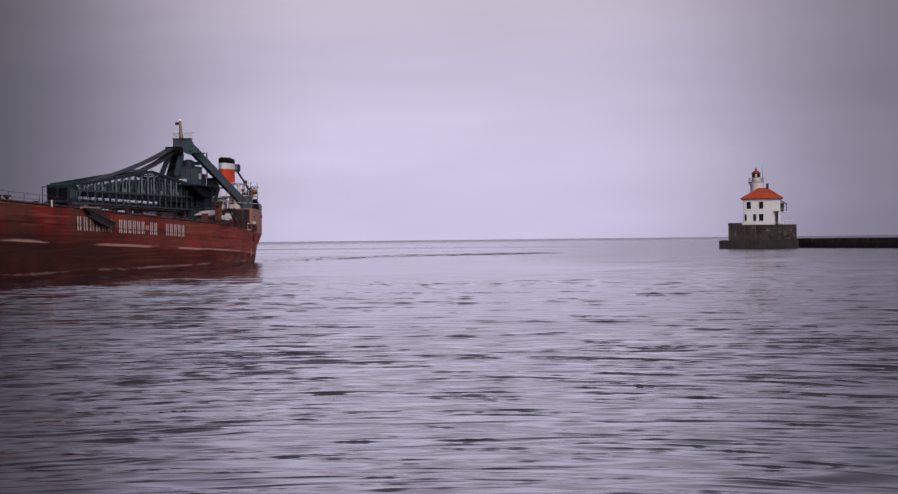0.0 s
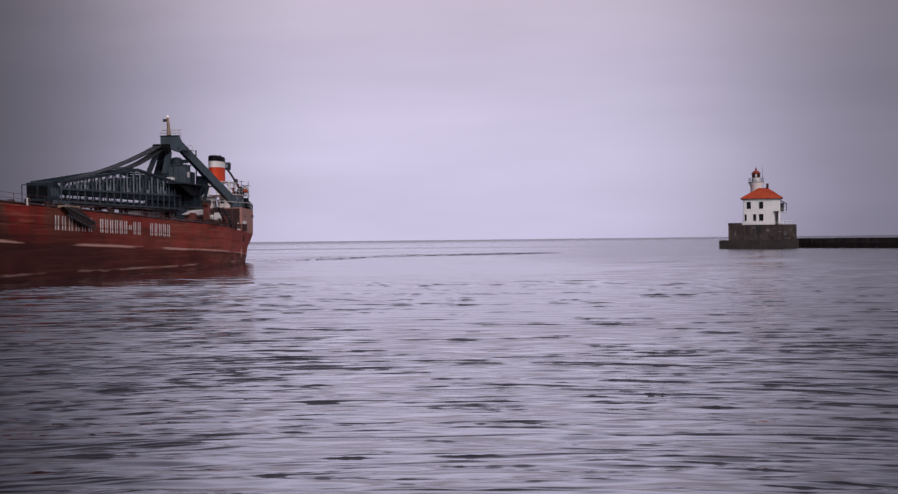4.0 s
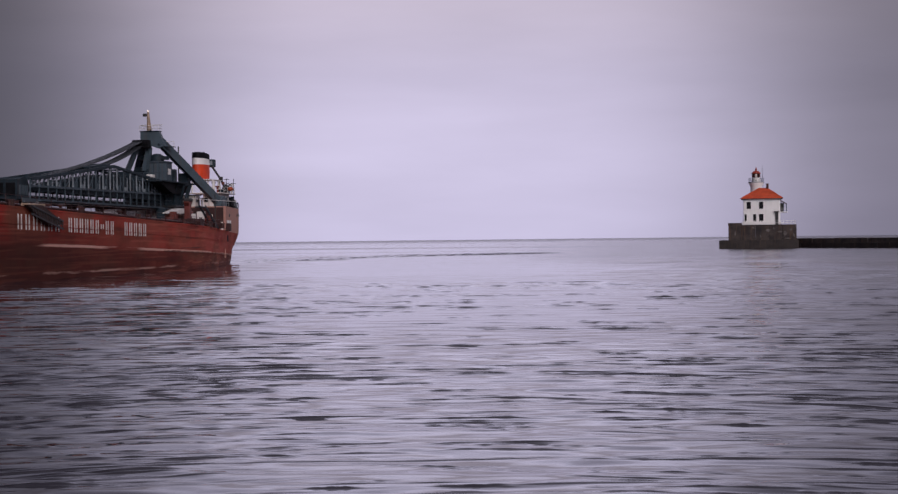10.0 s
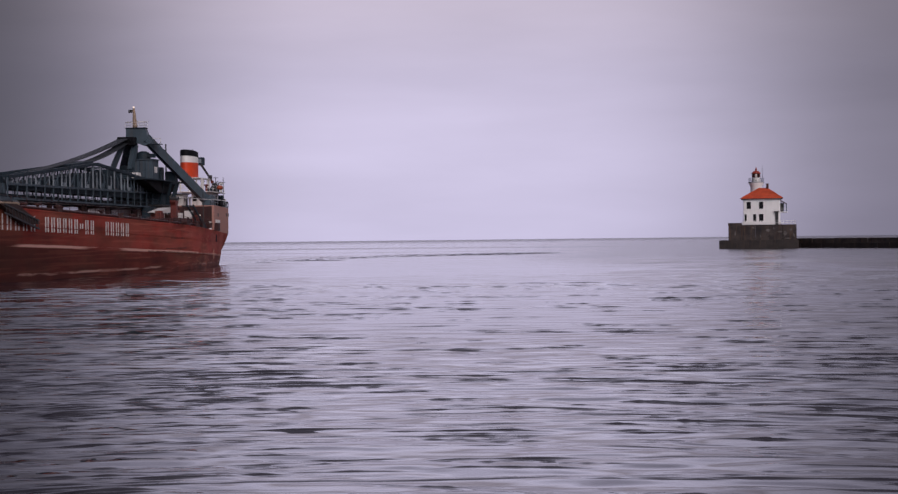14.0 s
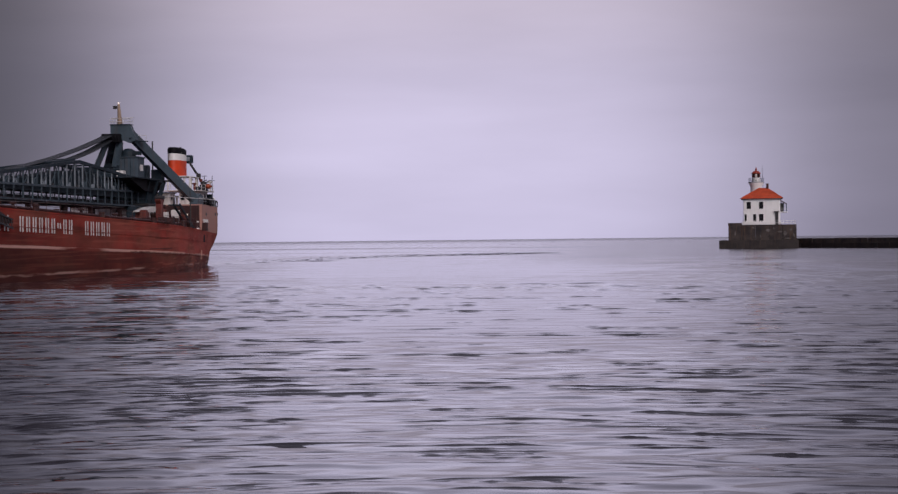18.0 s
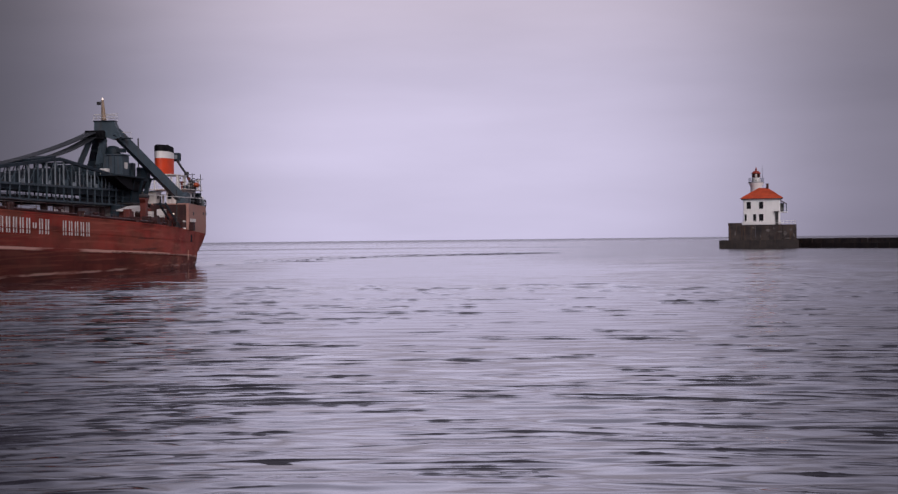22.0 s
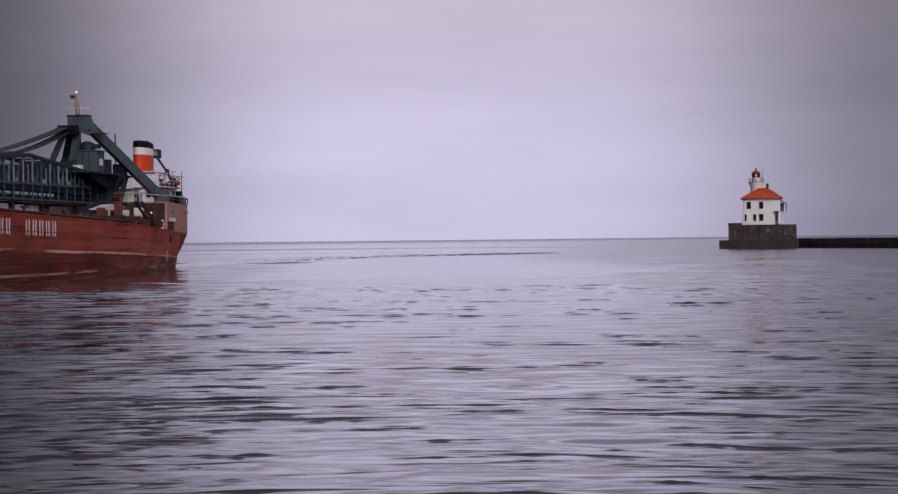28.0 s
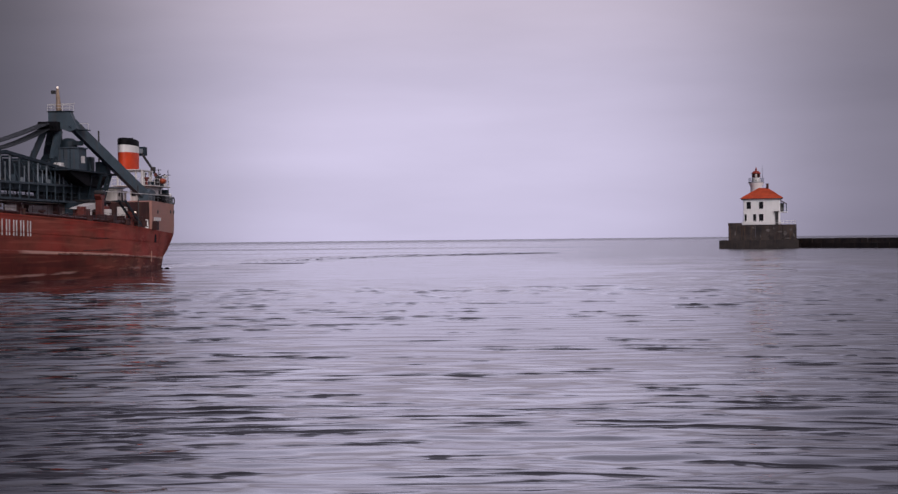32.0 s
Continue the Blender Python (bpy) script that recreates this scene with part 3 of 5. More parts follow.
def hatches():
    """Cross-deck cargo hatches with dark red coamings."""
    for i in range(20):
        x = 30.0 + i * 7.4
        z = dz(x + 3)
        bm = B()
        box(bm, (x, -7.0, z - 0.15), (x + 5.6, 7.0, z + 0.42), 0.05)
        c = part("hatch_coaming", bm, DECK_RED, ship, plan="stations")
        # cover in the dark deck red, for the shadowed band along the deck
        bm = B()
        box(bm, (x - 0.12, -7.15, z + 0.43), (x + 5.72, 7.15, z + 0.6), 0.05)
        part("hatch_cover", bm, DECK_RED, c, plan="stations")
        for k in range(5):
            bm = B()
            xx = x + 0.4 + k * 1.2
            box(bm, (xx, 7.02, z), (xx + 0.12, 7.25, z + 0.4))
            part("coaming_stay", bm, DECK_RED, c, plan="round")
    bm = B()
    box(bm, (22.4, -6.5, dz(25) - 0.15), (28.8, 7.4, dz(25) + 1.1), 0.05)
    part("winch_deck", bm, DECK_RED, ship, plan="stations")
    # hatch-side piping and rail posts along the deck edge
    for y in (9.2, 9.9):
        bm = B()
        tube(bm, [(x, y, dz(x) + 0.35) for x in range(24, 190, 12)], 0.12, 8)
        part("deck_pipe", bm, DECK_RED, ship, plan="stations")
    for i in range(36):
        x = 24 + i * 2.4
        bm = B()
        tube(bm, [(x, 11.35, dz(x)), (x, 11.35, dz(x) + 1.0)], 0.03, 5)
        part("rail_post", bm, DECK_RED, ship, plan="round")
    for zz in (0.55, 1.0):
        bm = B()
        tube(bm, [(x, 11.35, dz(x) + zz) for x in range(24, 109, 12)], 0.018, 5)
        part("deck_rail", bm, DECK_RED, ship, plan="stations")


TIP, ROOT, APEX = 53.4, 16.5, 34.0


def boom_top(x):
    return float(np.interp(x, (ROOT, 19.5, APEX, 52.0, TIP), (11.2, 11.35, 12.8, 10.25, 10.2)))


def boom():
    """The unloading boom: a box truss with a conveyor inside, stowed forward."""
    zb = 7.98
    bm = B()
    box(bm, (ROOT, -1.0, zb - 0.1), (TIP - 1, 1.0, zb + 0.05))
    root = part("boom", bm, RUBBER, ship, "dark lattice unloading boom stowed along the deck", plan="stations")
    w = 1.7
    for s in (-w, w):
        bm = B()
        beam(bm, (ROOT, s, zb), (TIP, s, zb), 0.34, 0.42)
        part("bottom_chord", bm, GREY_STEEL, root, "pale-edged lower chord", plan="stations")
        bm = B()
        beam(bm, (ROOT, s + math.copysign(0.2, s), zb - 0.2), (TIP - 2, s + math.copysign(0.2, s), zb - 0.2), 0.06, 0.07)
        part("chord_flange", bm, SHIP_WHITE, root, "pale lower flange edge", plan="stations")
        for a, c in ((ROOT, APEX), (APEX, 52.0)):
            bm = B()
            beam(bm, (a, s, boom_top(a)), (c, s, boom_top(c)), 0.34, 0.34)
            part("top_chord", bm, DARK_STEEL, root, plan="stations")
        bm = B()
        beam(bm, (ROOT + 1, s, 9.95), (52.0, s, 9.55), 0.2, 0.22)
        part("mid_chord", bm, GREY_STEEL, root, plan="stations")
        n = 20
        xs = [ROOT + 1.2 + i * (52.0 - ROOT - 1.2) / n for i in range(n + 1)]
        for i, x in enumerate(xs):
            mid = 9.95 - 0.4 * (x - ROOT) / (52.0 - ROOT)
            # light put into the colour: upper near posts pale, lower and far ones darker
            bm = B()
            beam(bm, (x, s, zb), (x, s, mid), 0.13, 0.13, (1, 0, 0))
            part("lower_post", bm, GREY_STEEL if s > 0 else DARK_STEEL, root, plan="round")
            bm = B()
            beam(bm, (x, s, mid), (x, s, boom_top(x)), 0.14, 0.14, (1, 0, 0))
            part("truss_post", bm, (PALE_STEEL if i % 4 else GREY_STEEL) if s > 0 else DARK_STEEL, root, plan="round")
            if i < n:
                x2 = xs[i + 1]
                m2 = 9.95 - 0.4 * (x2 - ROOT) / (52.0 - ROOT)
                bm = B()
                a, c = ((x, s, mid), (x2, s, boom_top(x2))) if x < APEX else ((x, s, boom_top(x)), (x2, s, m2))
                beam(bm, a, c, 0.075, 0.075)
                part("truss_brace", bm, GREY_STEEL if s > 0 else DARK_STEEL, root, plan="stations")
                if s > 0:
                    # hangers of the cable tray, between the posts
                    xm = (x + x2) / 2
                    bm = B()
                    beam(bm, (xm, s + 0.02, mid), (xm, s + 0.02, (mid + 2 * boom_top(xm)) / 3), 0.09, 0.09, (1, 0, 0))
                    part("tray_hanger", bm, PALE_STEEL if i % 2 else GREY_STEEL, root, plan="round")
                    bm = B()
                    box(bm, (xm - 0.3, s - 0.35, mid + 0.12), (xm + 0.25, s - 0.1, mid + 0.12 + 0.22 * (1 + i % 3)), 0.02)
                    part("cable_box", bm, (IRON, PALE_STEEL, GREY_STEEL)[i % 3], root, plan="round")
    for i in range(21):
        x = ROOT + 1.2 + i * 1.7
        bm = B()
        beam(bm, (x, -w, boom_top(x)), (x, w, boom_top(x)), 0.2, 0.2)
        part("cross_tie", bm, DARK_STEEL, root, plan="round")
        bm = B()
        beam(bm, (x, -w, zb), (x, w, zb), 0.2, 0.25)
        part("cross_tie", bm, DARK_STEEL, root, plan="round")
        bm = B()
        tube(bm, [(x + 0.8, -1.0, zb + 0.22), (x + 0.8, 1.0, zb + 0.22)], 0.15, 8)
        part("belt_roller", bm, SHIP_WHITE if i % 3 == 0 else GREY_STEEL, root, plan="round")
    # ribbed cover over the belt, open below
    xs = [19.0 + i * 1.6 for i in range(21)]
    for a, c in zip(xs, xs[1:]):
        bm = B()
        prism(bm, [(a + 0.06, zb + 1.1), (c - 0.06, zb + 1.1), (c - 0.06, max(zb + 1.3, boom_top(c) - 0.95)), (a + 0.06, max(zb + 1.3, boom_top(a) - 0.95))], 1, -1.25, 1.25)
        part("belt_cover", bm, DARK_STEEL, root, plan="stations")
    # solid sides of the belt trough
    for a, c in zip(xs, xs[1:]):
        bm = B()
        box(bm, (a + 0.03, -1.2, zb + 0.06), (c - 0.03, 1.2, zb + 0.58), 0.02)
        part("belt_trough", bm, BLACK, root, plan="stations")
    # walkway and rail outside the port truss
    bm = B()
    box(bm, (ROOT + 2, w + 0.2, zb - 0.05), (TIP - 2.6, w + 0.95, zb + 0.05))
    part("walkway", bm, GREY_STEEL, root, plan="stations")
    for z in (0.55, 1.05):
        bm = B()
        beam(bm, (ROOT + 2, w + 0.92, zb + z), (TIP - 2.6, w + 0.92, zb + z), 0.05)
        part("walkway_rail", bm, DARK_STEEL, root, plan="stations")
    for i in range(25):
        x = ROOT + 2 + i * 1.42
        bm = B()
        beam(bm, (x, w + 0.92, zb), (x, w + 0.92, zb + 1.05), 0.06, 0.06, (1, 0, 0))
        part("walkway_post", bm, DARK_STEEL, root, plan="round")
    # head end: the closed discharge hood
    bm = B()
    prism(bm, [(51.6, 8.2), (TIP + 0.3, 8.1), (TIP + 0.4, 10.15), (53.0, 10.25), (52.8, 10.42), (52.2, 10.42), (52.0, 10.1), (51.6, 9.8)], 1, -1.3, 1.3)
    hood = part("discharge_hood", bm, DARK_STEEL, root, "dark boxy discharge hood", plan="stations")
    for x0 in (51.8, 52.4, 53.0):
        bm = B()
        box(bm, (x0, 1.3, 8.6), (x0 + 0.45, 1.36, 9.6), 0.02)
        part("hood_panel", bm, GREY_STEEL, hood, plan="stations")
    for y in (-0.65, 0.65):
        bm = B()
        box(bm, (TIP + 0.41, y - 0.5, 8.5), (TIP + 0.45, y + 0.5, 9.8), 0.02)
        part("hood_door", bm, BLACK, hood, plan="round")
    for y in (-1.5, 1.5):
        bm = B()
        tube(bm, [(TIP + 0.9, y, 7.9), (TIP + 0.9, y, 9.9)], 0.05, 6)
        part("hood_rail_post", bm, DARK_STEEL, hood, plan="round")
    bm = B()
    tube(bm, [(TIP + 0.9, -1.5, 9.9), (TIP + 0.9, 1.5, 9.9)], 0.05, 6)
    part("hood_rail", bm, DARK_STEEL, hood, plan="stations")
    # saddles that carry the stowed boom
    for x in (24.5, 31.5, 37.0, 44.3, 52.0):
        bm = B()
        z = dz(x)
        for y in (-1.7, 1.7):
            box(bm, (x - 0.22, y - 0.25, z), (x + 0.22, y + 0.25, zb - 0.21), 0.03)
        box(bm, (x - 0.2, -2.0, zb - 0.36), (x + 0.2, 2.0, zb - 0.22), 0.03)
        part("boom_saddle", bm, DECK_RED, root, "dark red saddle frame", plan="round")
    return root


def a_frame():
    """The gantry that holds the boom: head, cross-beam, fore legs, long raking aft legs and the signal mast."""
    x0 = 20.0
    bm = B()
    prism(bm, [(-1.4, 18.5), (1.15, 18.5), (2.0, 16.5), (1.0, 16.2), (-1.4, 17.1)], 0, x0 - 0.35, x0 + 0.35)
    head = part("gantry_head", bm, GREY_STEEL, ship, "grey steel gantry head", plan="stations")
    bm = B()
    box(bm, (x0 - 0.45, -1.5, 18.5), (x0 + 0.45, 1.25, 18.6), 0.03)
    part("head_platform", bm, DARK_STEEL, head, plan="stations")
    for i, (x, y) in enumerate(((0.4, -1.45), (0.4, -0.55), (0.4, 0.35), (0.4, 1.2), (-0.4, 1.2), (-0.4, -1.45))):
        bm = B()
        tube(bm, [(x0 + x, y, 18.6), (x0 + x, y, 19.3)], 0.025, 5)
        part("head_rail_post", bm, SHIP_WHITE, head, plan="round")
    for zz in (18.95, 19.3):
        bm = B()
        pts = [(x0 - 0.4, -1.45, zz), (x0 + 0.4, -1.45, zz), (x0 + 0.4, 1.2, zz), (x0 - 0.4, 1.2, zz)]
        for a, c in zip(pts, pts[1:] + pts[:1]):
            tube(bm, [a, c], 0.022, 5)
        part("head_rail", bm, SHIP_WHITE, head, plan="stations")
    # side platform with a thin rail
    bm = B()
    box(bm, (x0 - 0.5, 2.0, 16.35), (x0 + 0.1, 3.2, 16.45), 0.02)
    part("side_platform", bm, DARK_STEEL, head, plan="stations")
    bm = B()
    tube(bm, [(x0 + 0.1, 2.1, 17.1), (x0 + 0.1, 3.2, 17.1)], 0.03, 5)
    tube(bm, [(x0 + 0.1, 3.2, 16.4), (x0 + 0.1, 3.2, 17.1)], 0.03, 5)
    part("platform_rail", bm, SHIP_WHITE, head, plan="stations")
    # sheave beam, dark, forward of the head
    bm = B()
    box(bm, (x0 + 0.6, -2.15, 16.15), (x0 + 1.5, 0.3, 17.3), 0.14)
    part("sheave_beam", bm, BLACK, head, "dark beam with the hoist sheaves", plan="round")
    for i in range(6):
        bm = B()
        y = -2.0 + i * 0.42
        tube(bm, [(x0 + 1.1, y - 0.1, 16.8), (x0 + 1.1, y + 0.1, 16.8)], 0.5, 14)
        part("sheave", bm, BLACK, head, plan="round")
    # fore legs
    for s, top, foot in (("p", (x0 + 0.6, -1.7, 16.4), (x0 + 1.8, -3.2, 11.6)), ("q", (x0 + 0.3, -0.2, 16.3), (x0 + 1.2, -0.4, 13.0))):
        bm = B()
        beam(bm, top, foot, 0.62, 0.62)
        leg = part("fore_leg", bm, GREY_STEEL, head, plan="stations")
        for k in range(5):
            t = (k + 0.5) / 5
            p = Vector(top).lerp(Vector(foot), t)
            bm = B()
            beam(bm, p + Vector((0.2, -0.42, -0.1)), p + Vector((0.2, 0.42, -0.12)), 0.07)
            part("leg_rung", bm, GREY_STEEL, leg, plan="stations")
    bm = B()
    beam(bm, (x0, -0.5, 16.6), (x0 - 0.3, -0.5, 13.8), 0.75, 0.75, (1, 0, 0))
    part("centre_post", bm, DARK_STEEL, head, plan="round")
    bm = B()
    beam(bm, (x0 - 0.4, -2.0, 15.0), (x0 - 0.4, 2.2, 14.9), 0.5, 0.5)
    part("cross_strut", bm, DARK_STEEL, head, plan="stations")
    # raking aft legs
    for top, foot, w in (((x0, 1.15, 17.2), (12.9, 6.6, 8.9), 0.8), ((x0, -0.9, 16.8), (12.9, -6.6, 8.9), 0.8)):
        bm = B()
        beam(bm, top, foot, w, 1.12, (-0.5, 0.3, 0.5))
        leg = part("aft_leg", bm, GREY_STEEL, head, "broad raking grey box girder", plan="stations")
        bm = B()
        off = Vector((0, w / 2 + 0.02, -0.5))
        beam(bm, Vector(top) + off, Vector(foot) + off, 0.06, 0.3)
        part("leg_flange", bm, BLACK, leg, plan="stations")
        bm = B()
        x, y, z = foot
        prism(bm, [(x - 1.1, 8.36), (x + 0.9, 8.36), (x + 0.5, 9.5), (x - 0.2, 9.9), (x - 1.1, 9.6)], 1, y - 0.55, y + 0.55)
        part("leg_shoe", bm, GREY_STEEL, leg, "heavy foot of the raking leg", plan="stations")
    # signal mast
    bm = B()
    tube(bm, [(x0 + 0.1, -0.25, 18.66), (x0 + 0.1, -0.4, 21.2)], 0.32, 10, 0.14)
    mast = part("signal_mast", bm, MAST_TAN, head, "tapered buff signal mast", plan="round")
    bm = B()
    lathe(bm, [(0.08, 0), (0.11, 0.04), (0.11, 0.2), (0.05, 0.25)], 12, (x0 + 0.1, -0.4, 21.2))
    part("mast_lamp", bm, GLOW, mast, "lit white mast lamp", plan="round")
    bm = B()
    box(bm, (x0 + 0.25, -0.95, 20.55), (x0 + 0.6, -0.45, 20.95), 0.05)
    part("mast_light_box", bm, IRON, mast, plan="round")
    bm = B()
    beam(bm, (x0, -1.5, 19.4), (x0, 1.6, 19.45), 0.06)
    part("mast_yard", bm, SHIP_WHITE, mast, plan="stations")
    return head


def hoist_wires(head):
    """Two flat bundles of wire rope from the sheaves to the boom."""
    for (x1, z1), sag, z0, count in (((48.5, 10.7), 0.6, 17.0, 8), ((33.6, 13.0), 0.25, 16.4, 8)):
        for i in range(count):
            y0, y1 = -1.9 + i * 0.17, -0.6 + i * 0.17
            pts = []
            for k in range(13):
                t = k / 12
                pts.append((21.4 + (x1 - 21.4) * t, y0 + (y1 - y0) * t, z0 + (z1 - z0) * t - 4 * sag * t * (1 - t)))
            bm = B()
            tube(bm, pts, 0.072, 6)
            part("hoist_wire", bm, CABLE, head, plan="stations")
    # hoist block plates lying over the truss
    bm = B()
    prism(bm, [(33.6, 13.2), (38.6, 12.5), (38.6, 12.3), (33.6, 12.85)], 1, -0.9, 1.1)
    part("hoist_block", bm, DARK_STEEL, head, "flat dark hoist block", plan="stations")


def machinery():
    """Turret at the foot of the boom, with the grey machinery house on it."""
    bm = B()
    lathe(bm, [(4.0, 0), (4.0, 3.2), (3.4, 3.3), (3.4, 5.4), (4.3, 6.0), (4.3, 6.4)], 28, (17.3, -0.4, 5.2))
    t = shade(part("turret", bm, DARK_STEEL, ship, "dark round slewing turret", plan="round"))
    for k in range(10):
        a = radians(-50 + k * 18)
        bm = B()
        c = Vector((17.3 + 3.5 * math.cos(a), -0.4 + 3.5 * math.sin(a), 0))
        beam(bm, c + Vector((0, 0, 8.5)), c + Vector((math.cos(a) * 0.8, math.sin(a) * 0.8, 11.3)), 0.15, 0.3)
        part("turret_bracket", bm, DARK_STEEL, t, plan="round")
    bm = B()
    box(bm, (18.9, -0.2, 11.62), (20.7, 2.35, 14.25), 0.06)
    h = part("machinery_house", bm, HOUSE_GREY, ship, "boxy blue-grey machinery house", plan="stations")
    bm = B()
    prism(bm, [(-0.3, 14.26), (-0.25, 14.36), (2.4, 14.42), (2.5, 14.26)], 0, 18.8, 20.8)
    part("house_roof", bm, HOUSE_GREY, h, plan="stations")
    for y in (0.6, 1.35):
        bm = B()
        box(bm, (20.7, y - 0.03, 11.7), (20.74, y + 0.03, 14.15))
        part("wall_rib", bm, DARK_STEEL, h, plan="round")
    bm = B()
    box(bm, (19.4, 2.36, 12.6), (20.2, 2.41, 13.4), 0.02)
    part("house_window", bm, SHIP_WHITE, h, "pale louvred panel", plan="stations")
    bm = B()
    lathe(bm, [(0.95, 14.4), (0.95, 15.0), (0.8, 15.3), (0.45, 15.5), (0.1, 15.55)], 16, (19.4, 0.5, 0))
    shade(part("vent_cowl", bm, DARK_STEEL, h, "dark domed vent cowl on the roof", plan="round"))
    bm = B()
    prism(bm, [(14.2, 11.44), (24.6, 11.44), (20.5, 10.0), (17.0, 9.9)], 1, -2.6, 3.1)
    part("deck_bracket", bm, BLACK, h, "dark plated bracket under the machinery deck", plan="stations")
    bm = B()
    box(bm, (14.0, -3.4, 11.45), (25.0, 3.9, 11.6))
    part("machinery_deck", bm, DARK_STEEL, h, plan="stations")
    for i in range(9):
        bm = B()
        y = -3.3 + i * 0.89
        tube(bm, [(24.9, y, 11.6), (24.9, y, 12.6)], 0.035, 5)
        part("machinery_rail_post", bm, GREY_STEEL, h, plan="round")
    bm = B()
    tube(bm, [(24.9, -3.3, 12.6), (24.9, 3.8, 12.6)], 0.03, 5)
    part("machinery_rail", bm, GREY_STEEL, h, plan="stations")
    bm = B()
    tube(bm, [(17.6, -1.9, 12.9), (19.6, -1.9, 12.9)], 0.62, 14)
    part("winch_drum", bm, IRON, h, plan="stations")
    for x in (17.4, 19.7):
        bm = B()
        tube(bm, [(x, -1.9, 12.9), (x + 0.12, -1.9, 12.9)], 0.8, 14)
        part("drum_flange", bm, DARK_STEEL, h, plan="stations")
    # winches and boxes round the legs
    for lo, hi, m in (((22.0, -3.2, 11.6), (23.6, -1.4, 12.9), DARK_STEEL), ((21.6, 0.4, 11.6), (22.8, 1.3, 12.5), SHIP_WHITE), ((15.0, 2.0, 11.6), (16.6, 3.4, 13.0), DARK_STEEL), ((15.4, 0.2, 11.6), (16.6, 1.6, 13.6), GREY_STEEL), ((17.4, -2.6, 11.6), (20.2, -1.2, 12.35), DARK_STEEL), ((21.0, -0.6, 11.6), (21.5, 0.1, 13.3), DARK_STEEL), ((20.9, -1.5, 11.6), (21.6, -0.8, 12.7), GREY_STEEL), ((17.2, 0.2, 11.6), (18.8, 1.9, 13.4), DARK_STEEL)):
        bm = B()
        box(bm, lo, hi, 0.08)
        part("winch_housing", bm, m, h, plan="round")
    bm = B()
    tube(bm, [(22.3, -4.6, 12.2), (22.3, -3.4, 12.2)], 0.6, 14)
    part("hoist_drum", bm, IRON, h, plan="round")


def aft_house():
    """Engine casing under the funnel, open boat deck on white columns, and the gear crowded round it."""
    bm = B()
    box(bm, (2.4, 1.5, 8.36), (6.6, 3.8, 10.55), 0.05)
    h = part("engine_casing", bm, SHIP_WHITE, ship, "white engine casing with dark openings", plan="stations")
    for y in (2.0, 3.1):
        bm = B()
        box(bm, (6.6, y - 0.28, 9.3), (6.64, y + 0.28, 9.95), 0.02)
        part("house_window", bm, DARK_GLASS, h, plan="stations")
    for x, z0, z1 in ((3.2, 8.5, 10.2), (4.6, 9.2, 9.9), (5.8, 8.5, 10.2)):
        bm = B()
        box(bm, (x - 0.25, 3.8, z0), (x + 0.25, 3.85, z1), 0.02)
        part("casing_door", bm, IRON, h, plan="stations")
    bm = B()
    box(bm, (1.6, -0.6, 10.56), (7.4, 4.6, 10.68), 0.03)
    part("boat_deck", bm, SHIP_WHITE, h, "thin white deck edge", plan="stations")
    # columns that carry the funnel deck, with sky between them
    for x, y in ((6.4, -0.2), (6.4, 1.1), (6.4, 2.2), (5.0, 2.6), (3.4, 2.6), (2.4, 2.4), (6.4, 3.0)):
        bm = B()
        tube(bm, [(x, y, 10.68), (x, y, 12.62)], 0.13, 8)
        part("deck_column", bm, SHIP_WHITE, h, plan="round")
    for x, y in ((1.8, 4.5), (3.2, 4.5), (4.6, 4.5), (6.0, 4.5), (7.3, 4.5), (7.3, 3.2), (7.3, 1.9), (7.3, 0.6), (7.3, -0.5)):
        bm = B()
        tube(bm, [(x, y, 10.68), (x, y, 11.55)], 0.035, 5)
        part("house_rail_post", bm, SHIP_WHITE, h, plan="round")
    for zz in (11.12, 11.55):
        bm = B()
        tube(bm, [(1.8, 4.5, zz), (7.3, 4.5, zz), (7.3, -0.5, zz)], 0.028, 5)
        part("house_rail", bm, SHIP_WHITE, h, plan="stations")
    bm = B()
    box(bm, (2.6, -0.9, 12.62), (6.8, 2.8, 12.74), 0.03)
    part("funnel_deck", bm, SHIP_WHITE, h, plan="stations")
    # dark machinery crowded round the casing
    for lo, hi, m in (((2.6, 4.0, 8.36), (3.6, 5.0, 9.7), IRON), ((1.0, 3.2, 8.36), (1.9, 4.2, 10.3), DARK_STEEL), ((4.2, 4.0, 8.36), (5.6, 4.9, 9.2), GREY_STEEL), ((0.2, 2.6, 8.36), (0.8, 3.4, 9.6), IRON), ((3.0, 3.3, 10.69), (3.9, 4.2, 11.6), IRON), ((4.9, 3.4, 10.69), (5.7, 4.2, 11.3), DARK_STEEL), ((2.0, 2.9, 10.69), (2.6, 3.6, 12.1), IRON), ((8.2, 4.3, 8.36), (9.2, 5.2, 9.25), SHIP_WHITE), ((6.9, 0.2, 8.36), (7.6, 0.9, 9.4), SHIP_WHITE)):
        bm = B()
        box(bm, lo, hi, 0.06)
        part("deck_locker", bm, m, h, plan="round")
    # white life raft canister by the stern rail
    bm = B()
    lathe(bm, [(0.05, -0.6), (0.3, -0.55), (0.36, -0.3), (0.36, 0.3), (0.3, 0.55), (0.05, 0.6)], 14)
    for v in bm.verts:
        v.co = Vector((0.6 + v.co.z, 3.9 + v.co.x, 9.55 + v.co.y))
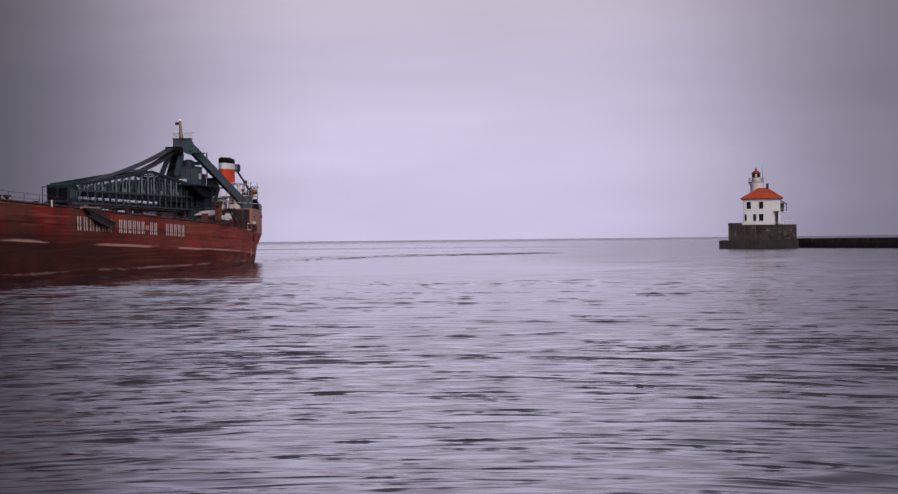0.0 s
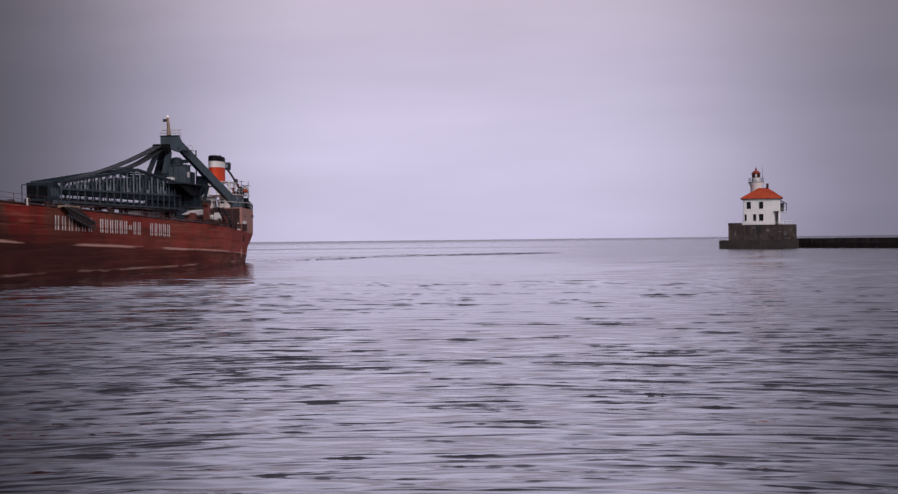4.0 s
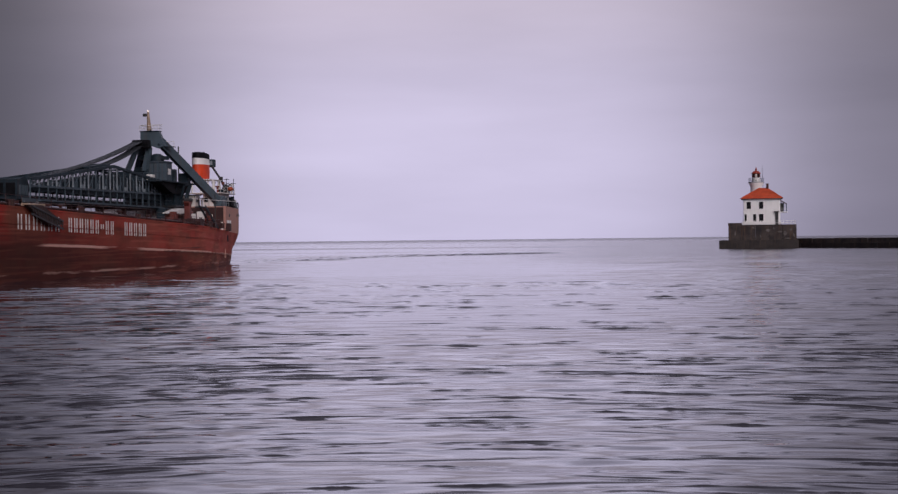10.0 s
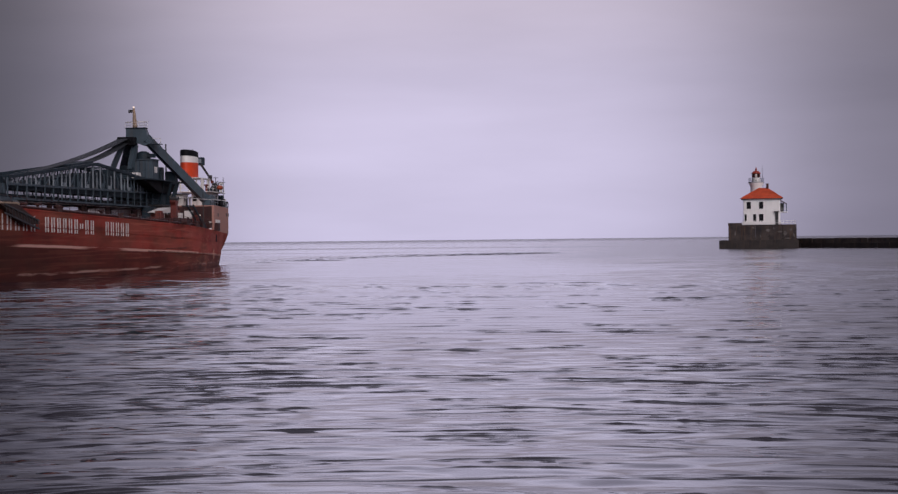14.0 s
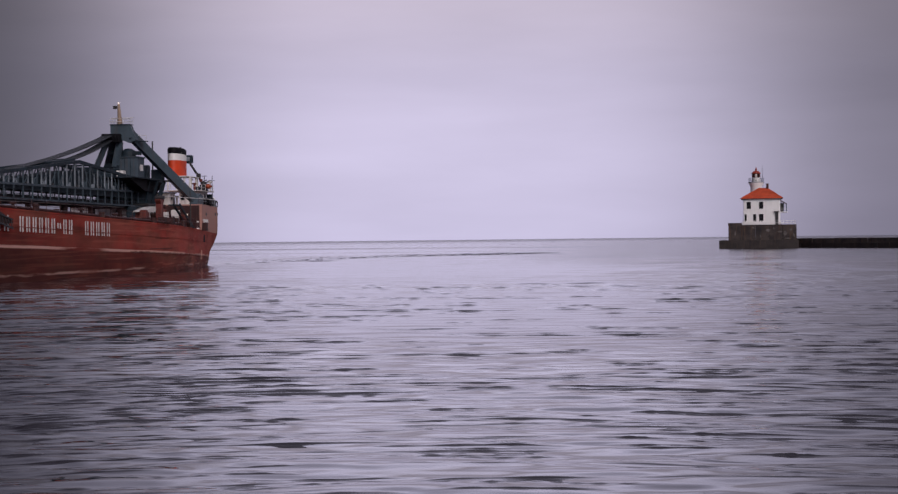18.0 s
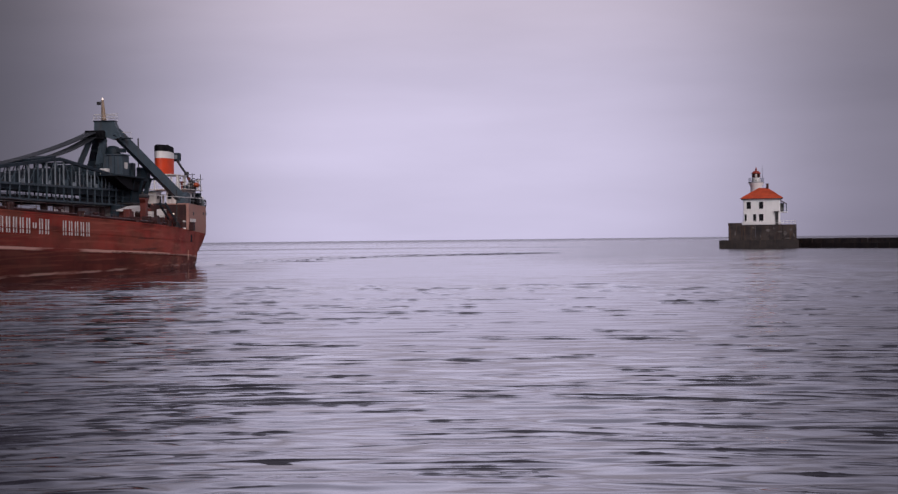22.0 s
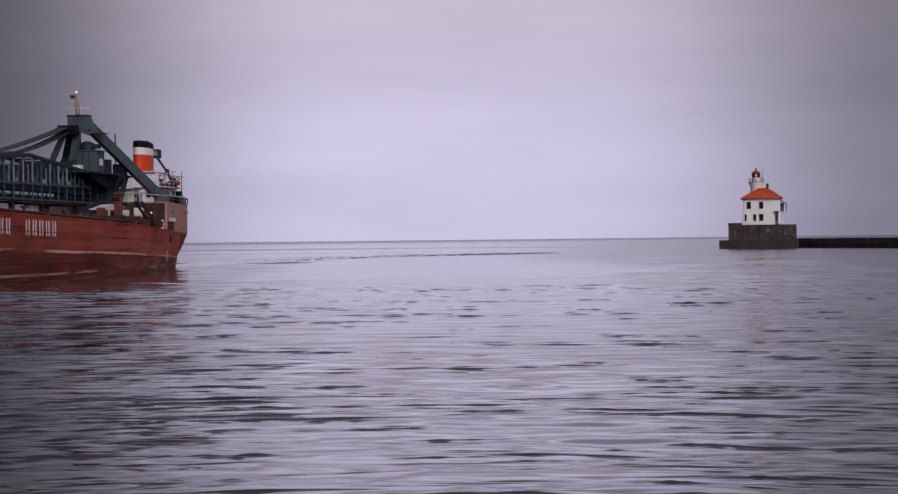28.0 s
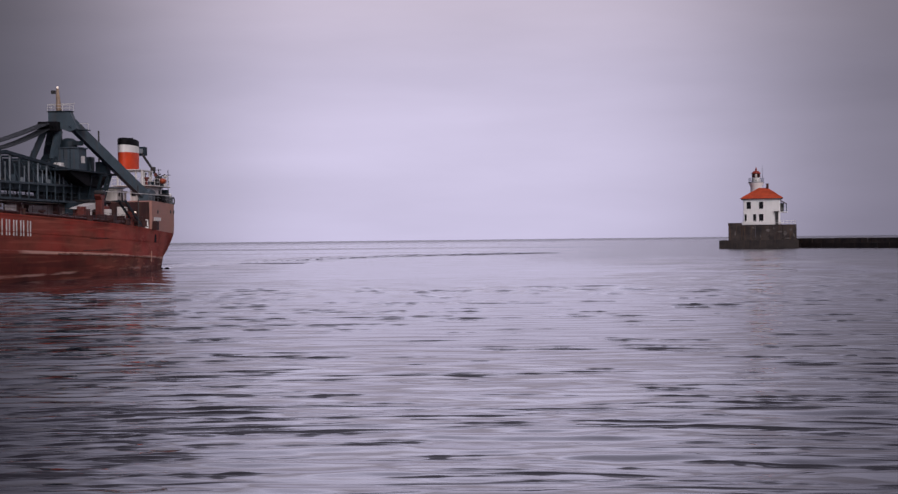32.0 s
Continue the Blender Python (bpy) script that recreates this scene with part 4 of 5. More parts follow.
    raft = shade(part("life_raft", bm, BAND_WHITE, ship, "white life raft canister on a cradle", plan="round"), 50)
    for x in (0.2, 1.0):
        bm = B()
        box(bm, (x - 0.06, 3.55, 8.36), (x + 0.06, 4.25, 9.3))
        part("raft_cradle", bm, IRON, raft, plan="round")
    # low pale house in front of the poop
    # the dark red of its body holds the shade under the boom
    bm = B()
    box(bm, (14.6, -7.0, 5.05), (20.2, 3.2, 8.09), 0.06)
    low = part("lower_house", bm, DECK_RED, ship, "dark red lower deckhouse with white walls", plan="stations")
    bm = B()
    box(bm, (15.0, 3.205, 6.5), (19.9, 3.25, 7.95), 0.02)
    part("side_panel", bm, SHIP_WHITE, low, "white painted side wall", plan="stations")
    bm = B()
    box(bm, (20.205, -6.8, 5.9), (20.23, 3.0, 7.95), 0.01)
    part("front_panel", bm, SHIP_WHITE, low, "white painted front wall", plan="stations")
    bm = B()
    box(bm, (14.4, -7.2, 8.1), (20.6, 3.6, 8.36), 0.04)
    part("house_roof", bm, IRON, low, "dark overhanging roof edge", plan="stations")
    for y in (-0.6, 0.8, 2.3):
        bm = B()
        box(bm, (20.235, y - 0.3, 7.0), (20.27, y + 0.3, 7.7), 0.01)
        part("house_window", bm, DARK_GLASS, low, plan="stations")
    for x in (15.6, 17.4, 19.0):
        bm = B()
        box(bm, (x - 0.3, 3.25, 6.8), (x + 0.3, 3.29, 7.6), 0.02)
        part("house_window", bm, DARK_GLASS, low, plan="stations")
    # white cabin on the poop, aft of the turret
    bm = B()
    box(bm, (12.4, 0.6, 8.36), (14.0, 3.5, 9.95), 0.05)
    cabin = part("poop_cabin", bm, SHIP_WHITE, ship, "white cabin with a grey roof edge", plan="stations")
    bm = B()
    box(bm, (12.25, 0.4, 9.96), (14.15, 3.7, 10.1), 0.04)
    part("cabin_roof", bm, PALE_STEEL, cabin, plan="stations")
    bm = B()
    box(bm, (12.6, 3.505, 8.4), (13.0, 3.54, 9.7), 0.01)
    part("cabin_door", bm, IRON, cabin, plan="stations")
    bm = B()
    box(bm, (13.3, 3.505, 9.0), (13.7, 3.54, 9.5), 0.01)
    part("cabin_window", bm, DARK_GLASS, cabin, plan="stations")
    # funnel, its top cut aslant
    def ring_part(name, z0, z1, grow, mat, parent, label, slant=0.0, lip=False):
        bm = B()
        prof = [(grow, z0), (grow, z1)]
        if lip:
            prof += [(grow - 0.04, z1 + 0.1), (grow - 0.16, z1 + 0.1), (grow - 0.2, z1 - 0.3)]
        lathe(bm, prof, 32, (4.6, 0.4, 0), 1.72, 1.15)
        for v in bm.verts:
            v.co.z += slant * (v.co.x - 4.6) * max(0.0, min(1.0, (v.co.z - z0) / (z1 - z0)))
        return shade(part(name, bm, mat, parent, label, plan="stations"))

    f = ring_part("funnel", 12.74, 15.0, 1.0, FUNNEL_RED, ship, "orange-red funnel with white band and black top")
    ring_part("funnel_band", 15.0, 15.9, 1.006, BAND_WHITE, f, "white funnel band", 0.06)
    bm = B()
    lathe(bm, [(1.012, 15.87), (1.012, 16.55), (0.97, 16.68), (0.85, 16.68), (0.8, 16.3)], 32, (4.6, 0.4, 0), 1.72, 1.15)
    for v in bm.verts:
        v.co.z += (0.06 if v.co.z < 16.0 else 0.11) * (v.co.x - 4.6)
    shade(part("funnel_cap", bm, BLACK, f, "black funnel top cut aslant", plan="stations"))
    for y in (0.0, 0.7):
        bm = B()
        tube(bm, [(4.2, y, 16.2), (4.2, y, 17.0)], 0.16, 10)
        part("uptake_pipe", bm, IRON, f, plan="round")
    # boxy lamp housing on a raking post beside the funnel
    bm = B()
    box(bm, (1.1, 0.4, 14.85), (2.1, 1.4, 16.05), 0.16)
    dome = part("radar_housing", bm, DARK_STEEL, f, "dark rounded housing with a paler face", plan="round")
    bm = B()
    box(bm, (2.1, 0.62, 15.15), (2.14, 1.18, 15.75), 0.02)
    part("housing_face", bm, PALE_STEEL, dome, plan="round")
    bm = B()
    tube(bm, [(1.9, 1.0, 15.0), (1.5, 2.2, 13.0), (1.2, 3.2, 10.7)], 0.16, 8)
    raker = part("raking_post", bm, IRON, f, "dark raking post hung with lamps", plan="stations")
    for t, r in ((0.45, 0.3), (0.62, 0.22), (0.8, 0.34), (0.92, 0.26)):
        p = Vector((1.9, 1.0, 15.0)).lerp(Vector((1.2, 3.2, 10.7)), t)
        bm = B()
        box(bm, (p.x - r, p.y, p.z - r), (p.x + r, p.y + 1.8 * r, p.z + r), 0.06)
        part("lamp_box", bm, IRON if r > 0.25 else POST_RED, raker, plan="round")
    bm = B()
    tube(bm, [(11.5, 0.0, 8.3), (11.5, 0.0, 17.2)], 0.10, 6)
    part("whip_post", bm, IRON, f, plan="round")
    # lifeboat in davits
    bm = B()
    lathe(bm, [(0.05, -1.8), (0.5, -1.4), (0.7, -0.5), (0.7, 0.7), (0.45, 1.5), (0.05, 1.8)], 14)
    for v in bm.verts:
        v.co = Vector((4.4 + v.co.z * 0.5, 4.9 + v.co.x * 0.55, 11.3 + v.co.y * 0.5))
    boat = shade(part("lifeboat", bm, ORANGE, ship, "small orange-red lifeboat in davits", plan="round"), 60)
    for x in (3.8, 5.0):
        bm = B()
        tube(bm, [(x, 4.4, 10.68), (x, 4.4, 12.0), (x, 4.9, 12.2)], 0.08, 6)
        part("davit", bm, IRON, boat, plan="round")
    return h


def deck_gear():
    bm = B()
    box(bm, (26.75, 7.7, dz(27)), (27.5, 8.45, 8.45), 0.06)
    prism(bm, [(26.75, 8.0), (26.2, 8.45), (26.2, 8.6), (27.9, 8.6), (27.9, 8.45), (27.5, 8.0)], 1, 7.75, 8.4)
    k = part("kingpost", bm, POST_RED, ship, "stout red post with a dark head", plan="round")
    bm = B()
    box(bm, (26.5, 7.55, 8.61), (27.6, 8.6, 9.05), 0.14)
    part("post_head", bm, IRON, k, plan="round")
    bm = B()
    prism(bm, [(22.4, 7.2), (26.6, 7.1), (26.6, 7.2), (23.6, 7.8), (22.4, 7.9)], 1, 4.4, 5.7)
    part("boat_cover", bm, SHIP_WHITE, ship, "pale sloping cover", plan="stations")
    bm = B()
    for y in (6.9, 7.7):
        beam(bm, (20.6, y, 8.2), (16.2, y, 5.1), 0.12, 0.3)
    box(bm, (20.4, 6.8, 8.0), (22.0, 7.8, 8.15))
    s = part("deck_stair", bm, DARK_STEEL, ship, "dark steep deck stair", plan="stations")
    for i in range(9):
        t = (i + 0.5) / 9
        bm = B()
        x, z = 20.6 - 4.4 * t, 8.2 - 3.1 * t
        box(bm, (x - 0.14, 6.94, z - 0.02), (x + 0.14, 7.66, z + 0.03))
        part("tread", bm, DARK_STEEL, s, plan="stations")
    bm = B()
    tube(bm, [(15.74, 6.6, 7.0), (15.9, 6.6, 7.0)], 0.11, 10)
    part("bulkhead_lamp", bm, GLOW, ship, "lit white bulkhead lamp", plan="round")
    # long rail and derrick across the poop front
    bm = B()
    tube(bm, [(26.0, 8.3, 9.0), (13.0, 7.9, 9.15), (6.0, 6.4, 9.3)], 0.05, 6)
    part("derrick_boom", bm, SHIP_WHITE, ship, "thin pale derrick boom", plan="stations")
    bm = B()
    tube(bm, [(18.0, 8.0, 5.2), (18.0, 8.0, 10.0)], 0.07, 6)
    part("stanchion", bm, IRON, ship, plan="round")
    for x, y, w in ((22.5, 5.5, 1.2), (29.5, 9.5, 0.9), (15.0, 8.6, 0.8), (16.8, 7.4, 0.7)):
        bm = B()
        box(bm, (x - w / 2, y - w / 2, dz(x) - 0.1), (x + w / 2, y + w / 2, dz(x) + 1.0), 0.06)
        part("deck_locker", bm, DECK_RED, ship, plan="round")
    for x in (24.6, 25.8):
        bm = B()
        y = hull_half(x, 1.0) - 0.25
        tube(bm, [(x, y, deck_z(x)), (x, y, deck_z(x) + 1.1)], 0.11, 8, 0.08)
        part("white_stanchion", bm, BAND_WHITE, ship, "short white stanchion at the deck edge")
    winch(ship, 8.5, 5.9, 8.36, 0.55, BLACK)
    winch(ship, 28.5, 9.6, dz(28), 0.5, DECK_RED)
    bm = B()
    a = [(-0.6 + 0.5 * math.cos(t), 4.0, 8.9 + 0.5 * math.sin(t)) for t in (k * 2 * math.pi / 14 for k in range(15))]
    tube(bm, a, 0.09, 6)
    part("fairlead_ring", bm, IRON, ship, plan="round")


def clutter():
    """Vents, bollards, lockers and hose reels on the open decks."""
    rnd = random.Random(21)

    def vent(x, y, z, h, mat):
        bm = B()
        lathe(bm, [(0.16, 0), (0.16, h - 0.25), (0.34, h - 0.22), (0.36, h - 0.05), (0.2, h)], 12, (x, y, z))
        shade(part("mushroom_vent", bm, mat, ship, plan="round"))

    def bollard(x, y, z):
        bm = B()
        for s in (-0.35, 0.35):
            lathe(bm, [(0.17, 0), (0.17, 0.5), (0.23, 0.55), (0.23, 0.68)], 10, (x + s, y, z))
        box(bm, (x - 0.6, y - 0.22, z - 0.02), (x + 0.6, y + 0.22, z + 0.06))
        part("bollard", bm, DECK_RED, ship, plan="round")

    for i in range(16):
        x = 23.0 + i * 3.9
        vent(x + rnd.uniform(-0.6, 0.6), 8.2 + rnd.uniform(0, 1.0), dz(x), rnd.uniform(0.6, 1.1), DECK_RED)
    for x in (22, 26, 34, 46, 58, 70, 82):
        bollard(x, 10.6, dz(x))
    for x, y, z, h, m in ((7.2, 4.0, 10.68, 1.0, POST_RED), (2.0, 4.1, 10.68, 1.5, SHIP_WHITE), (1.8, 1.2, 10.68, 1.9, IRON), (9.4, 4.4, 8.36, 1.6, SHIP_WHITE), (10.4, 5.2, 8.36, 0.9, POST_RED), (13.0, 4.0, 8.35, 1.3, SHIP_WHITE), (14.6, 2.2, 8.35, 1.1, POST_RED), (2.6, 3.4, 8.35, 1.3, IRON), (1.2, 2.4, 8.35, 0.9, SHIP_WHITE)):
        vent(x, y, z, h, m)
    # crates and reels beside the turret
    for x, y, z, w, h, m in ((21.3, 4.8, 5.1, 1.0, 2.0, DECK_RED), (22.6, 6.3, 6.2, 0.9, 1.3, POST_RED), (24.2, 7.4, 6.2, 0.8, 0.9, SHIP_WHITE), (23.2, 2.8, 6.3, 1.2, 1.6, DARK_STEEL), (25.6, 5.2, 6.3, 1.4, 0.8, POST_RED), (28.2, 6.6, 6.3, 0.8, 1.0, POST_RED), (19.2, 6.4, 5.0, 0.9, 1.5, DECK_RED), (17.6, 6.8, 5.0, 0.8, 2.0, POST_RED), (16.6, 5.4, 5.0, 1.0, 2.6, SHIP_WHITE)):
        bm = B()
        box(bm, (x - w / 2, y - w / 2, z), (x + w / 2, y + w / 2, z + h), 0.06)
        part("deck_box", bm, m, ship, plan="round")
    # aerials and floodlight posts on the house top
    for x, y, z, h in ((1.4, 4.2, 8.36, 4.6), (0.4, 3.0, 8.36, 3.4), (2.8, 3.6, 12.1, 0.9)):
        bm = B()
        tube(bm, [(x, y, z), (x, y, z + h)], 0.05, 6)
        tube(bm, [(x, y - 0.4, z + h * 0.85), (x, y + 0.4, z + h * 0.85)], 0.04, 6)
        part("aerial", bm, IRON, ship, plan="round")


def gangway():
    """Boarding ladder stowed aslant against the side, wrapped in dark netting."""
    bm = B()
    a, c = Vector((69.4, 11.85, 6.6)), Vector((64.2, 11.85, 5.25))
    prism(bm, [(70.0, 6.85), (67.5, 6.85), (64.4, 5.5), (64.0, 5.15), (66.6, 5.1)], 1, 11.72, 12.1)
    g = part("boarding_ladder", bm, NETTING, ship, "stowed boarding ladder in dark netting", plan="stations")
    for drop in (0.2, -0.55):
        bm = B()
        beam(bm, a + Vector((0, 0.3, drop)), c + Vector((0, 0.3, drop)), 0.09, 0.14)
        part("ladder_rail", bm, IRON, g, plan="stations")
    for i in range(12):
        p = a.lerp(c, (i + 0.5) / 12) + Vector((0, 0.3, 0))
        bm = B()
        beam(bm, p + Vector((0.1, 0, 0.2)), p + Vector((-0.1, 0, -0.55)), 0.05)
        part("ladder_rung", bm, IRON, g, plan="stations")
    bm = B()
    box(bm, (66.9, 11.3, 6.75), (69.7, 12.0, 7.0), 0.05)
    part("ladder_head", bm, MAST_TAN, g, "ochre head platform", plan="stations")
    bm = B()
    box(bm, (74.8, 11.35, dz(74) + 0.02), (74.92, 11.5, dz(74) + 0.7), 0.03)
    part("side_marker", bm, SHIP_WHITE, ship, "small white marker at the deck edge", plan="round")


lettering()
poop()
stern_name()
hatches()
boom()
gantry = a_frame()
hoist_wires(gantry)
machinery()
aft_house()
deck_gear()
gangway()
clutter()

# ---------------------------------------------------------------- breakwater and lighthouse
# Light station space: x along the face, y away from the viewer, z up from the water.
STATION = pose(83.2, 426.0, 0, 0, 0, -11)


def breakwater():
    b = tagged(new("breakwater"), "long low dark concrete breakwater with worn blocks", "breakwater", kind="structure")
    start, end = Vector((92.5, 434.0, 0)), Vector((168.0, 280.0, 0))
    d = (end - start).normalized()
    side_v = Vector((d.y, -d.x, 0))
    n = 40
    step = (end - start).length / n
    b.matrix_basis = Matrix.Translation(start) @ Matrix.Rotation(math.atan2(d.y, d.x), 4, "Z")
    rnd = random.Random(3)
    for i in range(n):
        bm = B()
        dz, dy = rnd.uniform(-0.05, 0.06), rnd.uniform(-0.08, 0.08)
        box(bm, (i * step + 0.04, -3.0 + dy, 1.3), ((i + 1) * step - 0.04, 3.0 + dy, 2.5 + dz), 0.08)
        part("cap_block", bm, CONCRETE, b)
        bm = B()
        box(bm, (i * step + 0.02, -3.5 - dy, -1.5), ((i + 1) * step - 0.02, 3.5 - dy, 1.34), 0.06)
        part("base_block", bm, WET_CONCRETE, b)
    return b


def foundation():
    f = tagged(new("light_foundation"), "dark stained concrete crib under the lighthouse", "foundation", kind="structure")
    f.matrix_basis = STATION
    bm = B()
    box(bm, (-11.1, -6.8, -1.5), (9.4, 12.0, 2.15), 0.12)
    part("plinth", bm, WET_CONCRETE, f, "wet dark lower step")
    n = 5
    for i in range(n):
        bm = B()
        a, c = -8.7 + i * 17.6 / n, -8.7 + (i + 1) * 17.6 / n
        box(bm, (a + 0.03, -5.6, 2.15), (c - 0.03, 11.0, 6.0), 0.06)
        part("crib_block", bm, CONCRETE, f)
    bm = B()
    box(bm, (-8.75, -5.65, 6.0), (-5.3, 11.0, 6.75), 0.05)
    part("parapet", bm, CONCRETE, f)
    bm = B()
    box(bm, (-5.28, -5.7, 6.0), (8.95, 11.0, 6.2), 0.04)
    part("coping", bm, CONCRETE, f)
    # lime washed out of the joints, in ragged runs
    rnd = random.Random(21)
    for x, z, w, h in ((1.6, 4.7, 1.3, 1.1), (3.1, 5.2, 0.8, 0.7), (4.6, 4.3, 1.6, 0.5), (5.9, 3.9, 1.2, 1.3), (7.4, 4.9, 0.9, 0.9), (8.2, 3.4, 0.7, 1.2), (-2.2, 5.4, 0.7, 0.5), (-0.4, 3.2, 0.5, 0.9), (-6.9, 4.0, 0.5, 1.4), (6.6, 2.6, 1.8, 0.3)):
        bm = B()
        ring = []
        for k in range(14):
            a = 2 * math.pi * k / 14
            r = rnd.uniform(0.55, 1.0)
            ring.append((x + w / 2 * r * math.cos(a), z + h / 2 * r * math.sin(a)))
        prism(bm, ring, 1, -5.612, -5.58)
        part("lime_stain", bm, EFFLORESCENCE, f, "pale lime stain")
    return f


def window(parent, x, z, w, h, y):
    bm = B()
    box(bm, (x - w / 2, y - 0.02, z), (x + w / 2, y + 0.06, z + h))
    g = part("window", bm, DARK_GLASS, parent, "dark sash window")
    for lo, hi in (((x - w / 2 - 0.1, y - 0.08, z - 0.1), (x - w / 2, y + 0.05, z + h + 0.1)), ((x + w / 2, y - 0.08, z - 0.1), (x + w / 2 + 0.1, y + 0.05, z + h + 0.1)),
                   ((x - w / 2, y - 0.08, z + h), (x + w / 2, y + 0.05, z + h + 0.1))):
        bm = B()
        box(bm, lo, hi)
        part("frame", bm, STUCCO, g)
    bm = B()
    box(bm, (x - w / 2 - 0.15, y - 0.16, z - 0.16), (x + w / 2 + 0.15, y + 0.05, z - 0.02))
    part("sill", bm, STUCCO, g)
    bm = B()
    box(bm, (x - w / 2, y - 0.04, z + h / 2 - 0.02), (x + w / 2, y + 0.0, z + h / 2 + 0.02))
    part("meeting_rail", bm, IRON, g)


def lighthouse():
    h = tagged(new("lighthouse"), "white two-storey lighthouse with orange-red hip roof and round tower", "lighthouse")
    h.matrix_basis = STATION
    bm = B()
    box(bm, (-4.75, -4.2, 6.2), (4.75, 4.8, 13.0), 0.25)
    wall = part("wall", bm, STUCCO, h)
    bm = B()
    box(bm, (-4.95, -4.4, 6.2), (4.95, 5.0, 7.0), 0.05)
    part("base_course", bm, STUCCO, h)
    bm = B()
    box(bm, (-4.85, -4.3, 9.55), (4.85, 4.9, 9.75), 0.04)
    part("string_course", bm, STUCCO, wall)
    bm = B()
    box(bm, (-5.1, -4.55, 12.8), (5.1, 5.15, 12.99), 0.05)
    part("cornice", bm, STUCCO, h)
    # dark strip along the eaves stands in for the soffit's shadow
    bm = B()
    box(bm, (-5.42, -4.87, 13.0), (5.42, 5.47, 13.11))
    part("soffit_shade", bm, BRICK_DARK, h, "dark strip painted for the soffit shadow")
    # hip roof
    bm = B()
    e = [bm.verts.new(p) for p in ((-5.5, -4.95, 13.12), (5.5, -4.95, 13.12), (5.5, 5.55, 13.12), (-5.5, 5.55, 13.12))]
    r = [bm.verts.new((-0.7, 0.3, 15.95)), bm.verts.new((1.5, 0.3, 15.95))]
    for q in ((e[0], e[1], r[1], r[0]), (e[1], e[2], r[1]), (e[2], e[3], r[0], r[1]), (e[3], e[0], r[0]), e[::-1]):
        bm.faces.new(q)
    roof = part("roof", bm, ROOF_RED, h, "orange-red hip roof")
    for a, c in (((-5.5, -4.95, 13.14), (-0.7, 0.3, 15.97)), ((5.5, -4.95, 13.14), (1.5, 0.3, 15.97)), ((-0.7, 0.3, 15.97), (1.5, 0.3, 15.97))):
        bm = B()
        beam(bm, a, c, 0.22, 0.12)
        part("ridge_cap", bm, ROOF_RED, roof)
    # courses of shingles as low steps
    for k in range(1, 9):
        t = k / 9
        bm = B()
        beam(bm, (-5.5 + 4.8 * t, -4.95 + 5.25 * t, 13.15 + 2.83 * t), (5.5 - 4.0 * t, -4.95 + 5.25 * t, 13.15 + 2.83 * t), 0.1, 0.05)
        part("shingle_course", bm, ROOF_RED, roof)
    bm = B()
    box(bm, (1.2, -0.05, 15.3), (1.85, 0.65, 17.0), 0.03)
    box(bm, (1.1, -0.15, 16.95), (1.95, 0.75, 17.15), 0.03)
    part("chimney", bm, BRICK_DARK, h, "dark brick chimney")
    # tower and lantern
    tx, ty = -1.4, 4.6
    bm = B()
    lathe(bm, [(1.75, 6.2), (1.6, 13.0), (1.5, 16.3), (1.6, 16.7), (2.0, 17.4), (2.0, 17.6)], 28, (tx, ty, 0))
    tower = shade(part("tower", bm, STUCCO, h, "round white tower"))
    bm = B()
    lathe(bm, [(1.7, 17.45), (2.05, 17.6), (2.05, 17.75)], 28, (tx, ty, 0))
    part("gallery", bm, GREY_STEEL, tower)
    for k in range(16):
        a = k * 2 * math.pi / 16
        bm = B()
        x, y = tx + 1.98 * math.cos(a), ty + 1.98 * math.sin(a)
        tube(bm, [(x, y, 17.75), (x, y, 18.7)], 0.04, 5)
        part("gallery_post", bm, GREY_STEEL, tower)
    for z in (18.2, 18.7):
        bm = B()
        tube(bm, [(tx + 1.98 * math.cos(k * math.pi / 12), ty + 1.98 * math.sin(k * math.pi / 12), z) for k in range(25)], 0.035, 5)
        part("gallery_rail", bm, GREY_STEEL, tower)
    bm = B()
    lathe(bm, [(1.12, 17.75), (1.12, 18.9)], 10, (tx, ty, 0))
    lan = part("lantern_base", bm, STUCCO, h, "white lantern base")
    bm = B()
    lathe(bm, [(1.0, 18.9), (1.0, 20.0)], 10, (tx, ty, 0))
    part("lantern_glass", bm, DARK_GLASS, lan)
    bm = B()
    lathe(bm, [(0.28, 18.8), (0.45, 19.1), (0.45, 19.6), (0.28, 19.9)], 12, (tx, ty - 0.7, 0))
    part("lens", bm, SHIP_WHITE, lan)
    for k in range(10):
        a = k * 2 * math.pi / 10
        bm = B()
        x, y = tx + 1.04 * math.cos(a), ty + 1.04 * math.sin(a)
        beam(bm, (x, y, 18.9), (x, y, 20.0), 0.12, 0.12, (1, 0, 0))
        part("mullion", bm, POST_RED, lan)
    bm = B()
    lathe(bm, [(1.25, 20.0), (1.25, 20.1), (0.7, 20.65), (0.2, 20.85), (0.2, 21.05), (0.28, 21.2), (0.12, 21.45), (0.03, 21.9)], 20, (tx, ty, 0))
    part("lantern_roof", bm, LANTERN_RED, lan, "dark red lantern roof")
    bm = B()
    tube(bm, [(tx + 1.65, ty, 17.7), (tx + 1.65, ty, 22.0)], 0.045, 6)
    part("antenna", bm, GREY_STEEL, h)
